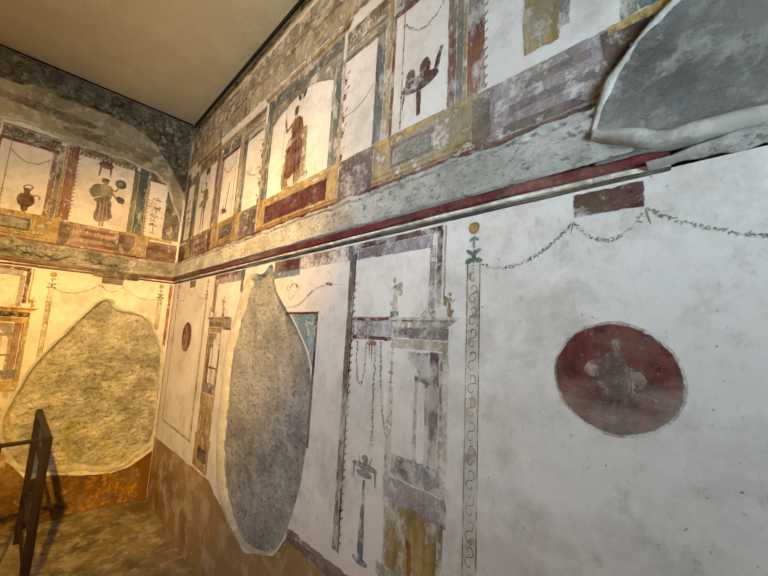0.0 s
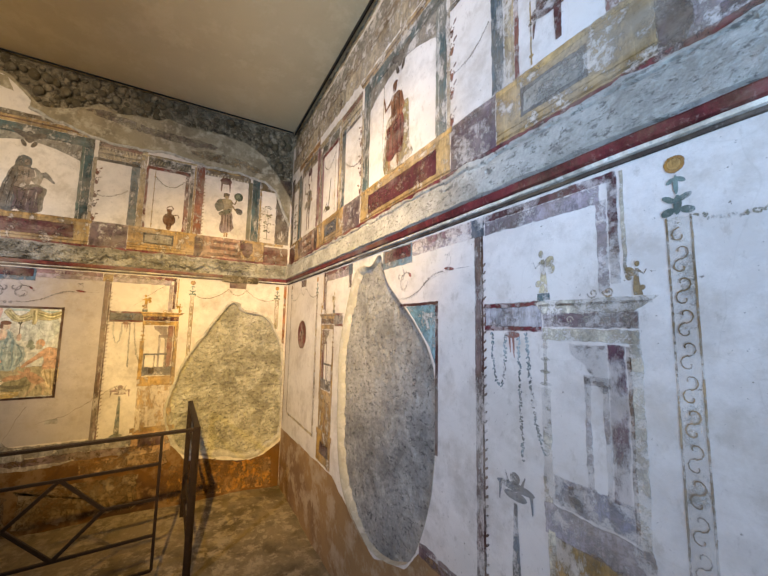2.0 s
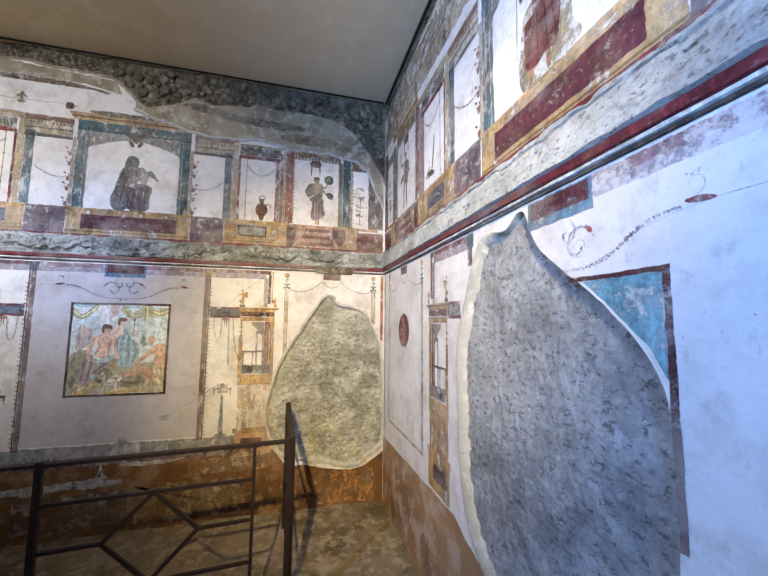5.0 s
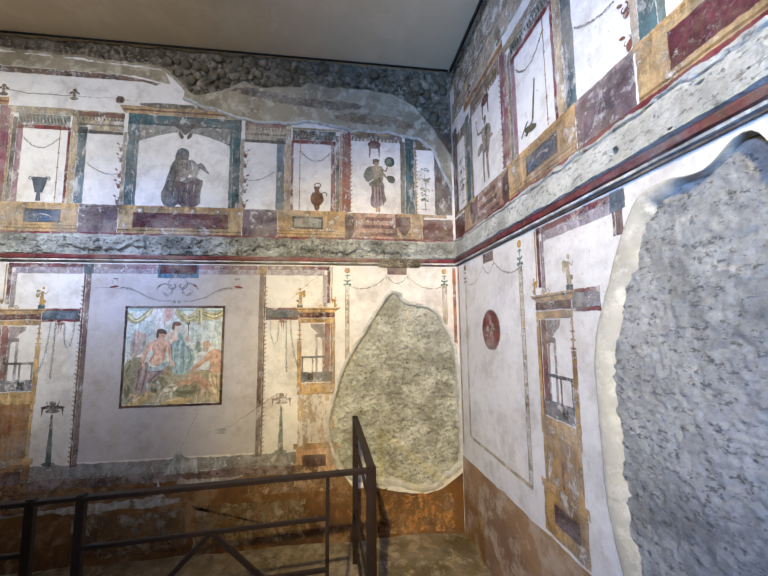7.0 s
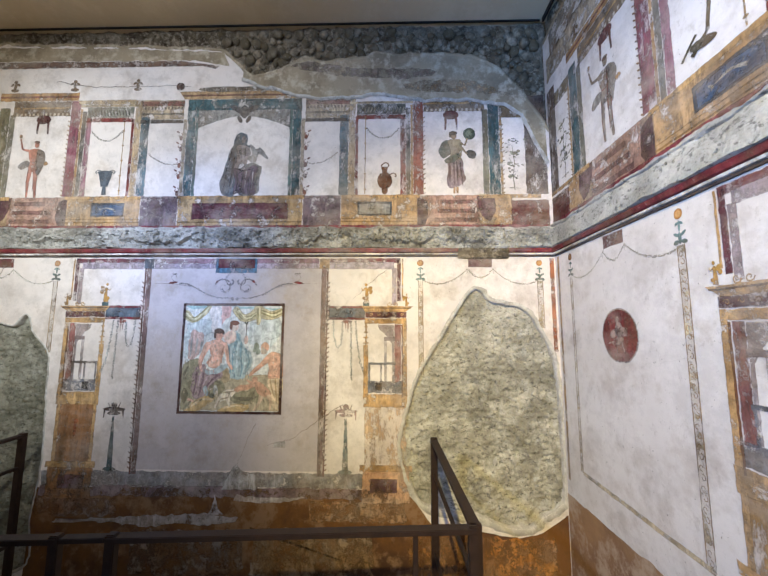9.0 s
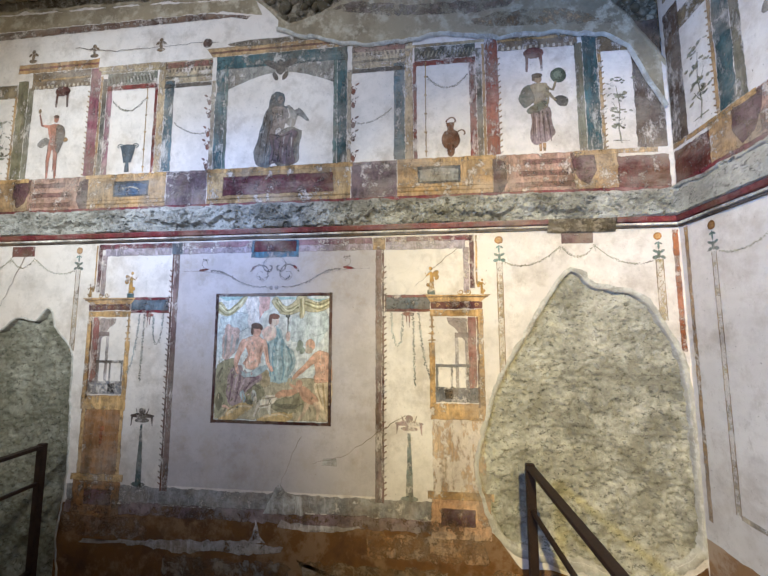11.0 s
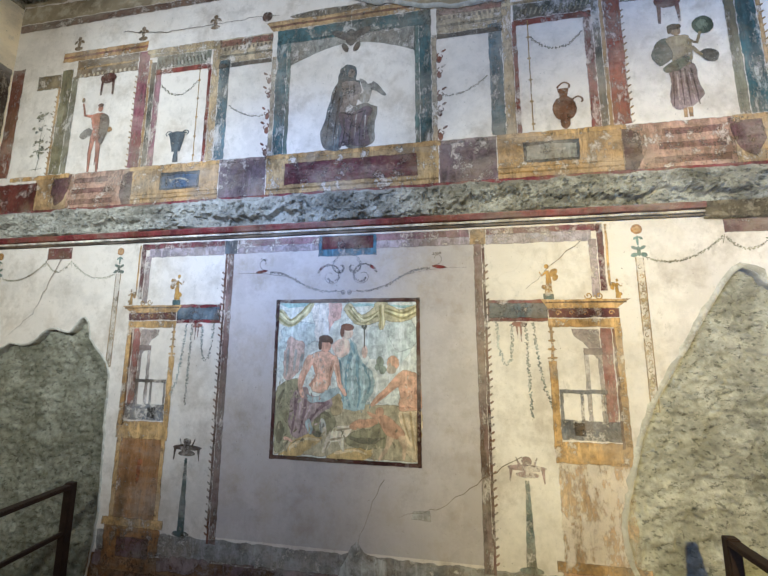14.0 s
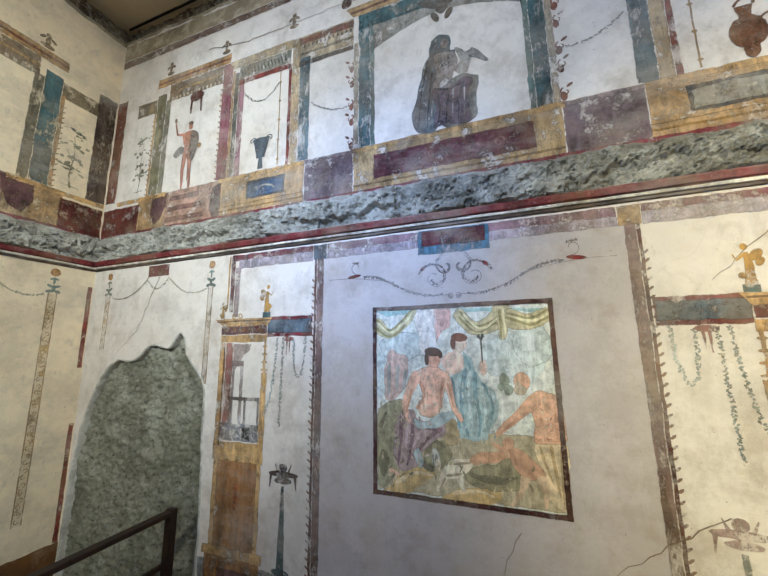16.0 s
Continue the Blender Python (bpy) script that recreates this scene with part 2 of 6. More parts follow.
class Wall:
    """A wall plane: (u along, v up, d out into the room) to the world."""

    def __init__(self, kind, at):
        self.kind, self.at = kind, at

    def __call__(self, u, v, d=0.0):
        if self.kind == "far":
            return (self.at + d, u, v)
        if self.kind == "right":
            return (u, self.at - d, v)
        return (u, self.at + d, v)


X_FAR, Y_RIGHT, Y_LEFT, X_NEAR = -3.92, 1.075, -3.17, 2.6
Z_FLOOR, Z_CEIL = 0.06, 3.77
FAR, RIGHT, LEFT = Wall("far", X_FAR), Wall("right", Y_RIGHT), Wall("left", Y_LEFT)
STEP = 0.0004
COUNT = [0]


def lift(layer):
    """The depth of a paint layer; no two fields lie in one plane."""
    COUNT[0] += 1
    return layer * STEP + (COUNT[0] % 25) * 0.000012



def ragged(pts, amp, step=0.025, seed=0.0):
    """The outline, cut finer and shaken by noise."""
    out = []
    for (a, b), (c, d) in zip(pts, pts[1:] + pts[:1]):
        n = max(1, int(math.hypot(c - a, d - b) / step))
        for i in range(n):
            x, y = a + (c - a) * i / n, b + (d - b) * i / n
            k = Vector((x * 31 + seed, y * 31, seed * 1.7))
            out.append((x + amp * noise.noise(k), y + amp * noise.noise(k + Vector((57, 13, 5)))))
    return out


def crosses(pts):
    """Whether a closed outline crosses itself."""
    n = len(pts)
    side = lambda p, q, r: (q[0] - p[0]) * (r[1] - p[1]) - (q[1] - p[1]) * (r[0] - p[0])  # noqa: E731
    for i in range(n):
        a, b = pts[i], pts[(i + 1) % n]
        for j in range(i + 2, n if i else n - 1):
            c, d = pts[j], pts[(j + 1) % n]
            if max(a[0], b[0]) < min(c[0], d[0]) or max(c[0], d[0]) < min(a[0], b[0]):
                continue
            if side(a, b, c) * side(a, b, d) < 0 and side(c, d, a) * side(c, d, b) < 0:
                return True
    return False


RIM = [0.011]


def feathered(bm, layer, W, pts, d):
    """A flat face with a narrow rim, over which the paint thins out."""
    n = len(pts)
    area = sum(a[0] * b[1] - b[0] * a[1] for a, b in zip(pts, pts[1:] + pts[:1])) / 2
    around = sum(math.hypot(b[0] - a[0], b[1] - a[1]) for a, b in zip(pts, pts[1:] + pts[:1]))
    for part_of in (0.6, 0.25, 0.08):
        w = min(RIM[0], part_of * abs(area) / around) * (1 if area > 0 else -1)
        core = []
        for i, (u, v) in enumerate(pts):
            (a, b), (c, e) = pts[i - 1], pts[(i + 1) % n]
            m = math.hypot(c - a, e - b) or 1.0
            core.append((u - w * (e - b) / m, v + w * (c - a) / m))
        if n > 90 or not crosses(core):
            break
    outer = [bm.verts.new(W(u, v, d)) for u, v in pts]
    inner = [bm.verts.new(W(u, v, d + 0.00002)) for u, v in core]
    for vert in inner:
        vert[layer] = 1.0
    for i in range(n):
        j = (i + 1) % n
        bm.faces.new((outer[i], outer[j], inner[j], inner[i]))
    bm.faces.new(inner)


def patch(name, W, pts, material, parent, layer=1, amp=0.003, label="", step=0.025):
    """One painted field: a thin flat face with a hand-drawn edge."""
    pts = ragged(pts, amp, step, len(pts) + pts[0][0]) if amp else pts
    bm = bmesh.new()
    feathered(bm, bm.verts.layers.float.new("core"), W, pts, lift(layer))
    return part(name, bm, material, parent, label)


def rect(u0, v0, u1, v1):
    return [(u0, v0), (u1, v0), (u1, v1), (u0, v1)]


def box_paint(name, W, u0, v0, u1, v1, material, parent, layer=1, amp=0.003, label=""):
    return patch(name, W, rect(min(u0, u1), v0, max(u0, u1), v1), material, parent, layer, amp, label)


def oval(cu, cv, ru, rv, turn=0.0, n=14):
    c, s = math.cos(turn), math.sin(turn)
    return [(cu + ru * math.cos(a) * c - rv * math.sin(a) * s, cv + ru * math.cos(a) * s + rv * math.sin(a) * c) for a in (2 * math.pi * i / n for i in range(n))]


def blobs(name, W, shapes, material, parent, layer=3, label="", amp=0.004, gap=0.05):
    """Several brush shapes as one mesh, each a hair above the last."""
    bm = bmesh.new()
    core, low = bm.verts.layers.float.new("core"), lift(layer)
    for i, pts in enumerate(shapes):
        if amp:
            us, vs = [p[0] for p in pts], [p[1] for p in pts]
            clean = pts
            pts = ragged(pts, min(amp, 0.1 * min(max(us) - min(us), max(vs) - min(vs)) + 0.001), 0.012, i * 3.1)
            pts = clean if len(pts) <= 90 and crosses(pts) else pts
        feathered(bm, core, W, pts, low + i * gap * STEP)
    return part(name, bm, material, parent, label)


def stroke(pts, w0, w1=None):
    """A brush stroke along points, as an outline."""
    w1 = w0 if w1 is None else w1
    left, right = [], []
    for i, (u, v) in enumerate(pts):
        a, b = pts[max(0, i - 1)], pts[min(len(pts) - 1, i + 1)]
        du, dv = b[0] - a[0], b[1] - a[1]
        n = math.hypot(du, dv) or 1.0
        w = (w0 + (w1 - w0) * i / max(1, len(pts) - 1)) / 2
        left.append((u - dv / n * w, v + du / n * w))
        right.append((u + dv / n * w, v - du / n * w))
    return left + right[::-1]


def sag(u0, v0, u1, v1, drop, n=14):
    return [(u0 + (u1 - u0) * i / n, v0 + (v1 - v0) * i / n - drop * 4 * (i / n) * (1 - i / n)) for i in range(n + 1)]


def garland(W, pts, size, material, parent, layer=3, label=""):
    """A hanging garland of small leaves along a line."""
    rng = random.Random(int(1000 * (abs(pts[0][0]) + pts[0][1])))
    shapes = []
    for (a, b), (c, d) in zip(pts, pts[1:]):
        n = max(2, int(math.hypot(c - a, d - b) / (size * 0.42)))
        for i in range(n):
            u, v = a + (c - a) * i / n, b + (d - b) * i / n
            for _ in range(2):
                shapes.append(oval(u + rng.uniform(-0.35, 0.35) * size, v + rng.uniform(-0.35, 0.35) * size, size * rng.uniform(0.22, 0.42), size * rng.uniform(0.14, 0.26), rng.uniform(0, 3.14), 6))
    return blobs("garland", W, shapes, material, parent, layer, label, 0.0, 0.01)


def smooth_loop(pts, per=6):
    """A closed Catmull-Rom curve through a few corner points."""
    out, n = [], len(pts)
    for i in range(n):
        p = [pts[(i + k - 1) % n] for k in range(4)]
        for j in range(per):
            t = j / per
            out.append(tuple(0.5 * (2 * p[1][k] + (p[2][k] - p[0][k]) * t + (2 * p[0][k] - 5 * p[1][k] + 4 * p[2][k] - p[3][k]) * t * t + (3 * p[1][k] - p[0][k] - 3 * p[2][k] + p[3][k]) * t ** 3) for k in (0, 1)))
    return out


def slab(name, W, outer, holes, thick, material, parent, label="", front=0.0):
    """A plaster coat with holes broken through it; its edges have depth."""
    bm = bmesh.new()
    for loop in (outer, *holes):
        vs = [bm.verts.new(W(u, v, front)) for u, v in loop]
        for a, b in zip(vs, vs[1:] + vs[:1]):
            bm.edges.new((a, b))
    bmesh.ops.triangle_fill(bm, use_beauty=True, use_dissolve=False, edges=bm.edges[:])
    rim = [e for e in bm.edges if e.is_boundary]
    made = bmesh.ops.extrude_edge_only(bm, edges=rim)["geom"]
    push = Vector(W(0, 0, -thick)) - Vector(W(0, 0, 0))
    bmesh.ops.translate(bm, vec=push, verts=[g for g in made if isinstance(g, bmesh.types.BMVert)])
    return part(name, bm, material, parent, label)


def rough_sheet(name, W, u0, v0, u1, v1, cell, depth, amp, scale, material, parent, label="", seed=0.0, ridge=False, keep=None):
    """A rough surface: a fine grid pushed in and out by layered noise."""
    nu, nv = max(2, int((u1 - u0) / cell)), max(2, int((v1 - v0) / cell))
    verts = []
    for j in range(nv + 1):
        for i in range(nu + 1):
            u, v = u0 + (u1 - u0) * i / nu, v0 + (v1 - v0) * j / nv
            p = Vector((u * scale + seed, v * scale, seed))
            h = noise.fractal(p, 0.8, 2.1, 6)
            pit = noise.noise(p * 2.3 + Vector((3, 8, 1)))
            h += 0.5 * noise.fractal(p * 4.1, 0.6, 2.0, 4) - (0.7 * max(0.0, min(1.0, (pit - 0.32) * 9)))
            flake = noise.fractal(Vector((u * scale * 1.3 + seed, v * scale * 3.2, seed + 5)), 0.7, 2.1, 3)
            h -= 0.55 * max(0.0, min(1.0, (flake - 0.2) * 5))
            if ridge:
                h = h * 0.5 + 0.9 * abs(noise.noise(p * 1.4 + Vector((9, 4, 2))))
            verts.append(W(u, v, depth + amp * max(-1, min(1, h))))
    faces = [(j * (nu + 1) + i, j * (nu + 1) + i + 1, (j + 1) * (nu + 1) + i + 1, (j + 1) * (nu + 1) + i) for j in range(nv) for i in range(nu) if not keep or keep(u0 + (u1 - u0) * (i + 0.5) / nu, v0 + (v1 - v0) * (j + 0.5) / nv)]
    return raw(name, verts, faces, material, parent, label, True)


def bead(name, W, loop, profile, material, parent, label="", closed=True, seed=0.0, width=None):
    """A rounded mortar edge along a line: profile of (outward, d); width stretches it from place to place."""
    n = len(loop)
    area = sum(a[0] * b[1] - b[0] * a[1] for a, b in zip(loop, loop[1:] + loop[:1]))
    sign = 1 if area > 0 else -1
    verts = []
    for i, (u, v) in enumerate(loop):
        a = loop[(i - 1) % n] if closed else loop[max(0, i - 1)]
        b = loop[(i + 1) % n] if closed else loop[min(n - 1, i + 1)]
        du, dv = b[0] - a[0], b[1] - a[1]
        m = math.hypot(du, dv) or 1.0
        nu, nv = sign * dv / m, -sign * du / m
        wob = 1 + 0.25 * noise.noise(Vector((u * 14 + seed, v * 14, 3)))
        k = wob * (width(u, v) if width else 1.0) * (1 + (0.5 * noise.noise(Vector((u * 31 + seed, v * 31, 8))) if width else 0))
        for o, d in profile:
            verts.append(W(u + nu * o * k, v + nv * o * k, d * wob if d > 0 else d))
    k, faces = len(profile), []
    for i in range(n if closed else n - 1):
        for j in range(k - 1):
            a, b = i * k + j, ((i + 1) % n) * k + j
            faces.append((a, a + 1, b + 1, b))
    return raw(name, verts, faces, material, parent, label, True)


def moulding(name, W, u0, u1, profile, material, parent, wear=0.003, label="", cell=0.03, fade=0.0):
    """A run of stucco moulding: profile of (d, v), with a worn face; it thins out over its last stretch."""
    n = max(2, int((u1 - u0) / cell))
    k, verts, faces = len(profile), [], []
    for i in range(n + 1):
        u = u0 + (u1 - u0) * i / n
        thin = min(1.0, (u1 - u) / fade + 0.02) if fade else 1.0
        for j, (d, v) in enumerate(profile):
            d *= thin
            q = Vector((u * 9, v * 25, d * 25 + j))
            verts.append(W(u, v + wear * noise.noise(q), d + wear * noise.noise(q + Vector((31, 7, 1))) * (1 if d > 0.004 else 0)))
    for i in range(n):
        for j in range(k - 1):
            a, b = i * k + j, (i + 1) * k + j
            faces.append((a, b, b + 1, a + 1))
    return raw(name, verts, faces, material, parent, label)


def structure(name, label, category):
    ob = new(name)
    ob.empty_display_size = 0.1
    return tagged(ob, label, category, "", "structure")


def box_bm(x0, y0, z0, x1, y1, z1, bev=0.0):
    bm = bmesh.new()
    bmesh.ops.create_cube(bm, size=1.0)
    bmesh.ops.scale(bm, vec=(x1 - x0, y1 - y0, z1 - z0), verts=bm.verts)
    bmesh.ops.translate(bm, vec=((x0 + x1) / 2, (y0 + y1) / 2, (z0 + z1) / 2), verts=bm.verts)
    if bev:
        bmesh.ops.bevel(bm, geom=bm.edges[:], offset=bev, segments=2, affect="EDGES")
    return bm


# ---- the shell of the room ----
def solid(name, x0, y0, z0, x1, y1, z1, material, label, category, parent=None):
    ob = part(name, box_bm(x0, y0, z0, x1, y1, z1), material, parent)
    return tagged(ob, label, category, "", "structure")


floor_verts, floor_faces = [], []
nx, ny = 130, 90
for j in range(ny + 1):
    for i in range(nx + 1):
        x, y = X_FAR - 0.05 + (X_NEAR + 0.1 - X_FAR) * i / nx, Y_LEFT - 0.05 + (Y_RIGHT + 0.1 - Y_LEFT) * j / ny
        floor_verts.append((x, y, Z_FLOOR + 0.02 * noise.fractal(Vector((x * 2.2, y * 2.2, 1)), 0.9, 2, 5)))
for j in range(ny):
    for i in range(nx):
        a = j * (nx + 1) + i
        floor_faces.append((a, a + 1, a + nx + 2, a + nx + 1))
tagged(raw("floor", floor_verts, floor_faces, M_FLOOR, None, "", True), "uneven trodden earth floor, brown and dusty", "floor", "", "structure")

solid("ceiling", X_FAR - 0.1, Y_LEFT - 0.1, Z_CEIL, X_NEAR + 0.1, Y_RIGHT + 0.1, Z_CEIL + 0.1, M_CEIL, "flat dull brown-grey ceiling board, unlit", "ceiling")
# black strips colour in the shade of the open gap below the ceiling
for nm, x0, y0, x1, y1 in (("trim", X_FAR + 0.002, Y_LEFT + 0.02, X_FAR + 0.012, Y_RIGHT - 0.02), ("trim", X_FAR + 0.02, Y_RIGHT - 0.012, X_NEAR, Y_RIGHT - 0.002)):
    solid(nm, x0, y0, Z_CEIL - (0.012 if x1 < 0 else 0.035), x1, y1, Z_CEIL - 0.001, M_GAP_BLACK, "thin black strip standing in for the dark gap under the ceiling", "trim")

wall_west = structure("wall_west", "long fresco wall on white ground with broken plaster patches", "wall")
wall_north = structure("wall_north", "fresco wall on white ground with a lost picture and mortar patch", "wall")
wall_south = structure("wall_south", "cream fresco wall with painted columns and panels", "wall")
part("masonry", box_bm(X_FAR - 0.3, Y_LEFT - 0.3, 0, X_FAR - 0.06, Y_RIGHT + 0.3, Z_CEIL), M_RUBBLE, wall_west)
part("masonry", box_bm(X_FAR - 0.06, Y_RIGHT + 0.06, 0, X_NEAR + 0.3, Y_RIGHT + 0.3, Z_CEIL), M_RUBBLE, wall_north)
part("masonry", box_bm(X_FAR - 0.06, Y_LEFT - 0.3, 0, X_NEAR + 0.3, Y_LEFT - 0.06, Z_CEIL), M_RUBBLE, wall_south)
# the wall behind the visitor, with the doorway that lets the daylight in
wall_east = structure("wall_east", "plain mortar wall with an open doorway to daylight", "wall")
for y0, y1, z0, z1 in ((Y_LEFT, -1.3, 0, Z_CEIL), (-0.1, Y_RIGHT, 0, Z_CEIL), (-1.3, -0.1, 2.3, Z_CEIL)):
    part("masonry", box_bm(X_NEAR, y0, z0, X_NEAR + 0.3, y1, z1), M_MORTAR, wall_east)

# ---- plaster coats ----
Z_LOW, Z_BAND, Z_UP = 2.05, 2.12, 2.255
HOLE_FR = smooth_loop([(0.55, 1.852), (0.655, 1.768), (0.85, 1.724), (0.96, 1.58), (1.04, 1.37), (1.06, 1.0), (1.062, 0.62), (1.03, 0.53), (0.91, 0.455), (0.845, 0.402), (0.69, 0.408), (0.56, 0.455), (0.38, 0.48), (0.21, 0.525), (0.135, 0.625), (0.075, 0.79), (0.07, 0.93), (0.11, 1.07), (0.185, 1.3), (0.325, 1.53), (0.435, 1.71)])
HOLE_FL = smooth_loop([(-2.90, 1.53), (-2.76, 1.53), (-2.63, 1.615), (-2.50, 1.60), (-2.42, 1.675), (-2.36, 1.55), (-2.25, 1.42), (-2.235, 1.17), (-2.215, 0.75), (-2.25, 0.42), (-2.27, 0.12), (-2.75, 0.1), (-3.12, 0.12), (-3.14, 0.9), (-3.06, 1.32)])
HOLE_R = smooth_loop([(-1.885, 2.045), (-2.0, 2.0), (-2.1, 2.01), (-2.22, 1.97), (-2.35, 1.72), (-2.43, 1.5), (-2.435, 1.22), (-2.41, 0.88), (-2.28, 0.62), (-1.95, 0.50), (-1.60, 0.62), (-1.44, 0.90), (-1.392, 1.15), (-1.385, 1.36), (-1.43, 1.54), (-1.575, 1.70), (-1.80, 1.885)])
HOLE_FR, HOLE_FL, HOLE_R = (ragged(h, 0.003 if k == 2 else 0.008, 0.02, k) for k, h in enumerate((HOLE_FR, HOLE_FL, HOLE_R)))

slab("lower_plaster", FAR, ragged(rect(Y_LEFT - 0.02, 0.02, Y_RIGHT + 0.02, Z_LOW + 0.02), 0.0), [HOLE_FR, HOLE_FL], 0.045, M_WHITE, wall_west, "white fresco ground")
slab("lower_plaster", RIGHT, ragged(rect(X_FAR - 0.02, 0.02, X_NEAR, Z_LOW + 0.02), 0.0), [HOLE_R], 0.045, M_WHITE_R, wall_north, "white fresco ground")
slab("lower_plaster", LEFT, ragged(rect(X_FAR - 0.02, 0.02, X_NEAR, Z_LOW + 0.02), 0.0), [], 0.045, M_CREAM, wall_south, "cream fresco ground")

rough_sheet("mortar_patch", FAR, -0.02, 0.34, 1.11, 1.9, 0.007, -0.026, 0.013, 15.0, M_MORTAR_WARM, wall_west, "rough tan mortar where the fresco is lost", 1.0)
rough_sheet("mortar_patch", FAR, -3.2, 0.06, -2.18, 1.74, 0.007, -0.024, 0.013, 12.0, M_MORTAR_DARK, wall_west, "rough grey mortar where the fresco is lost", 4.0)
rough_sheet("mortar_patch", RIGHT, -2.5, 0.45, -1.32, 2.08, 0.006, -0.028, 0.0036, 27.0, M_MORTAR, wall_north, "rough grey mortar where the fresco is lost", 8.0)
SLOPE = [(-0.062, -0.042), (-0.046, -0.018), (-0.02, -0.004), (0.0, 0.0014), (0.007, 0.0012), (0.012, -0.002)]
EDGE = [(-0.006, -0.036), (-0.003, -0.004), (0.003, 0.003), (0.012, 0.0036), (0.02, 0.002), (0.025, -0.002)]
bead("mortar_edge", FAR, HOLE_FR, EDGE, M_LIP, wall_west, "smoothed pale mortar round the break", True, 0.0, lambda u, v: 1.0 + 0.7 * max(0.0, min(1.0, (0.75 - v) * 4)))
bead("mortar_edge", FAR, HOLE_FL, EDGE, M_LIP, wall_west, "smoothed pale mortar round the break", True, 2.0, lambda u, v: 0.5)
# a broad sloping edge on the corner side, a sharp torn one on the other
bead("mortar_edge", RIGHT, HOLE_R, SLOPE, M_LIP_WARM, wall_north, "smoothed cream mortar round the break", True, 4.0, lambda u, v: 0.1 + 0.9 * max(0.0, min(1.0, (-2.02 - u) * 5)))


def top_line(u0, u1, pts, amp, seed):
    """An uneven broken upper edge through a few (u, v) points."""
    n = int((u1 - u0) / 0.02)
    us, vs = [p[0] for p in pts], [p[1] for p in pts]
    return [(u, float(np.interp(u, us, vs)) + amp * noise.fractal(Vector((u * 7 + seed, 0, 0)), 0.8, 2, 4)) for u in (u0 + (u1 - u0) * i / n for i in range(n + 1))]


TOP_F = top_line(Y_LEFT - 0.02, Y_RIGHT + 0.02, [(-3.2, 3.66), (-1.84, 3.62), (-1.2, 3.58), (-0.98, 3.36), (-0.78, 3.42), (-0.61, 3.51), (-0.44, 3.47), (-0.1, 3.53), (0.55, 3.51), (0.75, 3.41), (0.9, 3.23), (0.99, 3.09), (1.1, 2.9)], 0.02, 1)
TOP_R = top_line(X_FAR - 0.02, X_NEAR, [(-4, 3.6), (-3.0, 3.64), (-2.0, 3.66), (3, 3.68)], 0.02, 5)
TOP_L = top_line(X_FAR - 0.02, X_NEAR, [(-4, 3.64), (3, 3.66)], 0.015, 9)
for W, line, a, b, wall, mat in ((FAR, TOP_F, Y_LEFT - 0.02, Y_RIGHT + 0.02, wall_west, M_WHITE), (RIGHT, TOP_R, X_FAR - 0.02, X_NEAR, wall_north, M_WHITE_R), (LEFT, TOP_L, X_FAR - 0.02, X_NEAR, wall_south, M_CREAM)):
    slab("upper_plaster", W, [(a, Z_UP - 0.02), (b, Z_UP - 0.02)] + line[::-1], [], 0.045, mat, wall, "fresco plaster with a broken top edge")
    bead("mortar_edge", W, line, [(-0.02, -0.02), (-0.01, 0.003), (0.0, 0.006), (0.012, 0.002), (0.02, -0.03)], M_REPAIR, wall, "smoothed mortar on the broken edge", False)
rough_sheet("bare_rubble", FAR, Y_LEFT - 0.02, 2.8, Y_RIGHT + 0.02, Z_CEIL + 0.01, 0.014, -0.04, 0.03, 9.0, M_RUBBLE, wall_west, "bare dark rubble above the fresco", 2.0, True)
rough_sheet("bare_rubble", RIGHT, X_FAR - 0.02, 3.5, X_NEAR, Z_CEIL + 0.01, 0.02, -0.04, 0.03, 9.0, M_RUBBLE, wall_north, "bare dark rubble above the fresco", 3.0, True)
rough_sheet("bare_rubble", LEFT, X_FAR - 0.02, 3.5, X_NEAR, Z_CEIL + 0.01, 0.02, -0.04, 0.03, 9.0, M_RUBBLE, wall_south, "bare dark rubble above the fresco", 5.0, True)

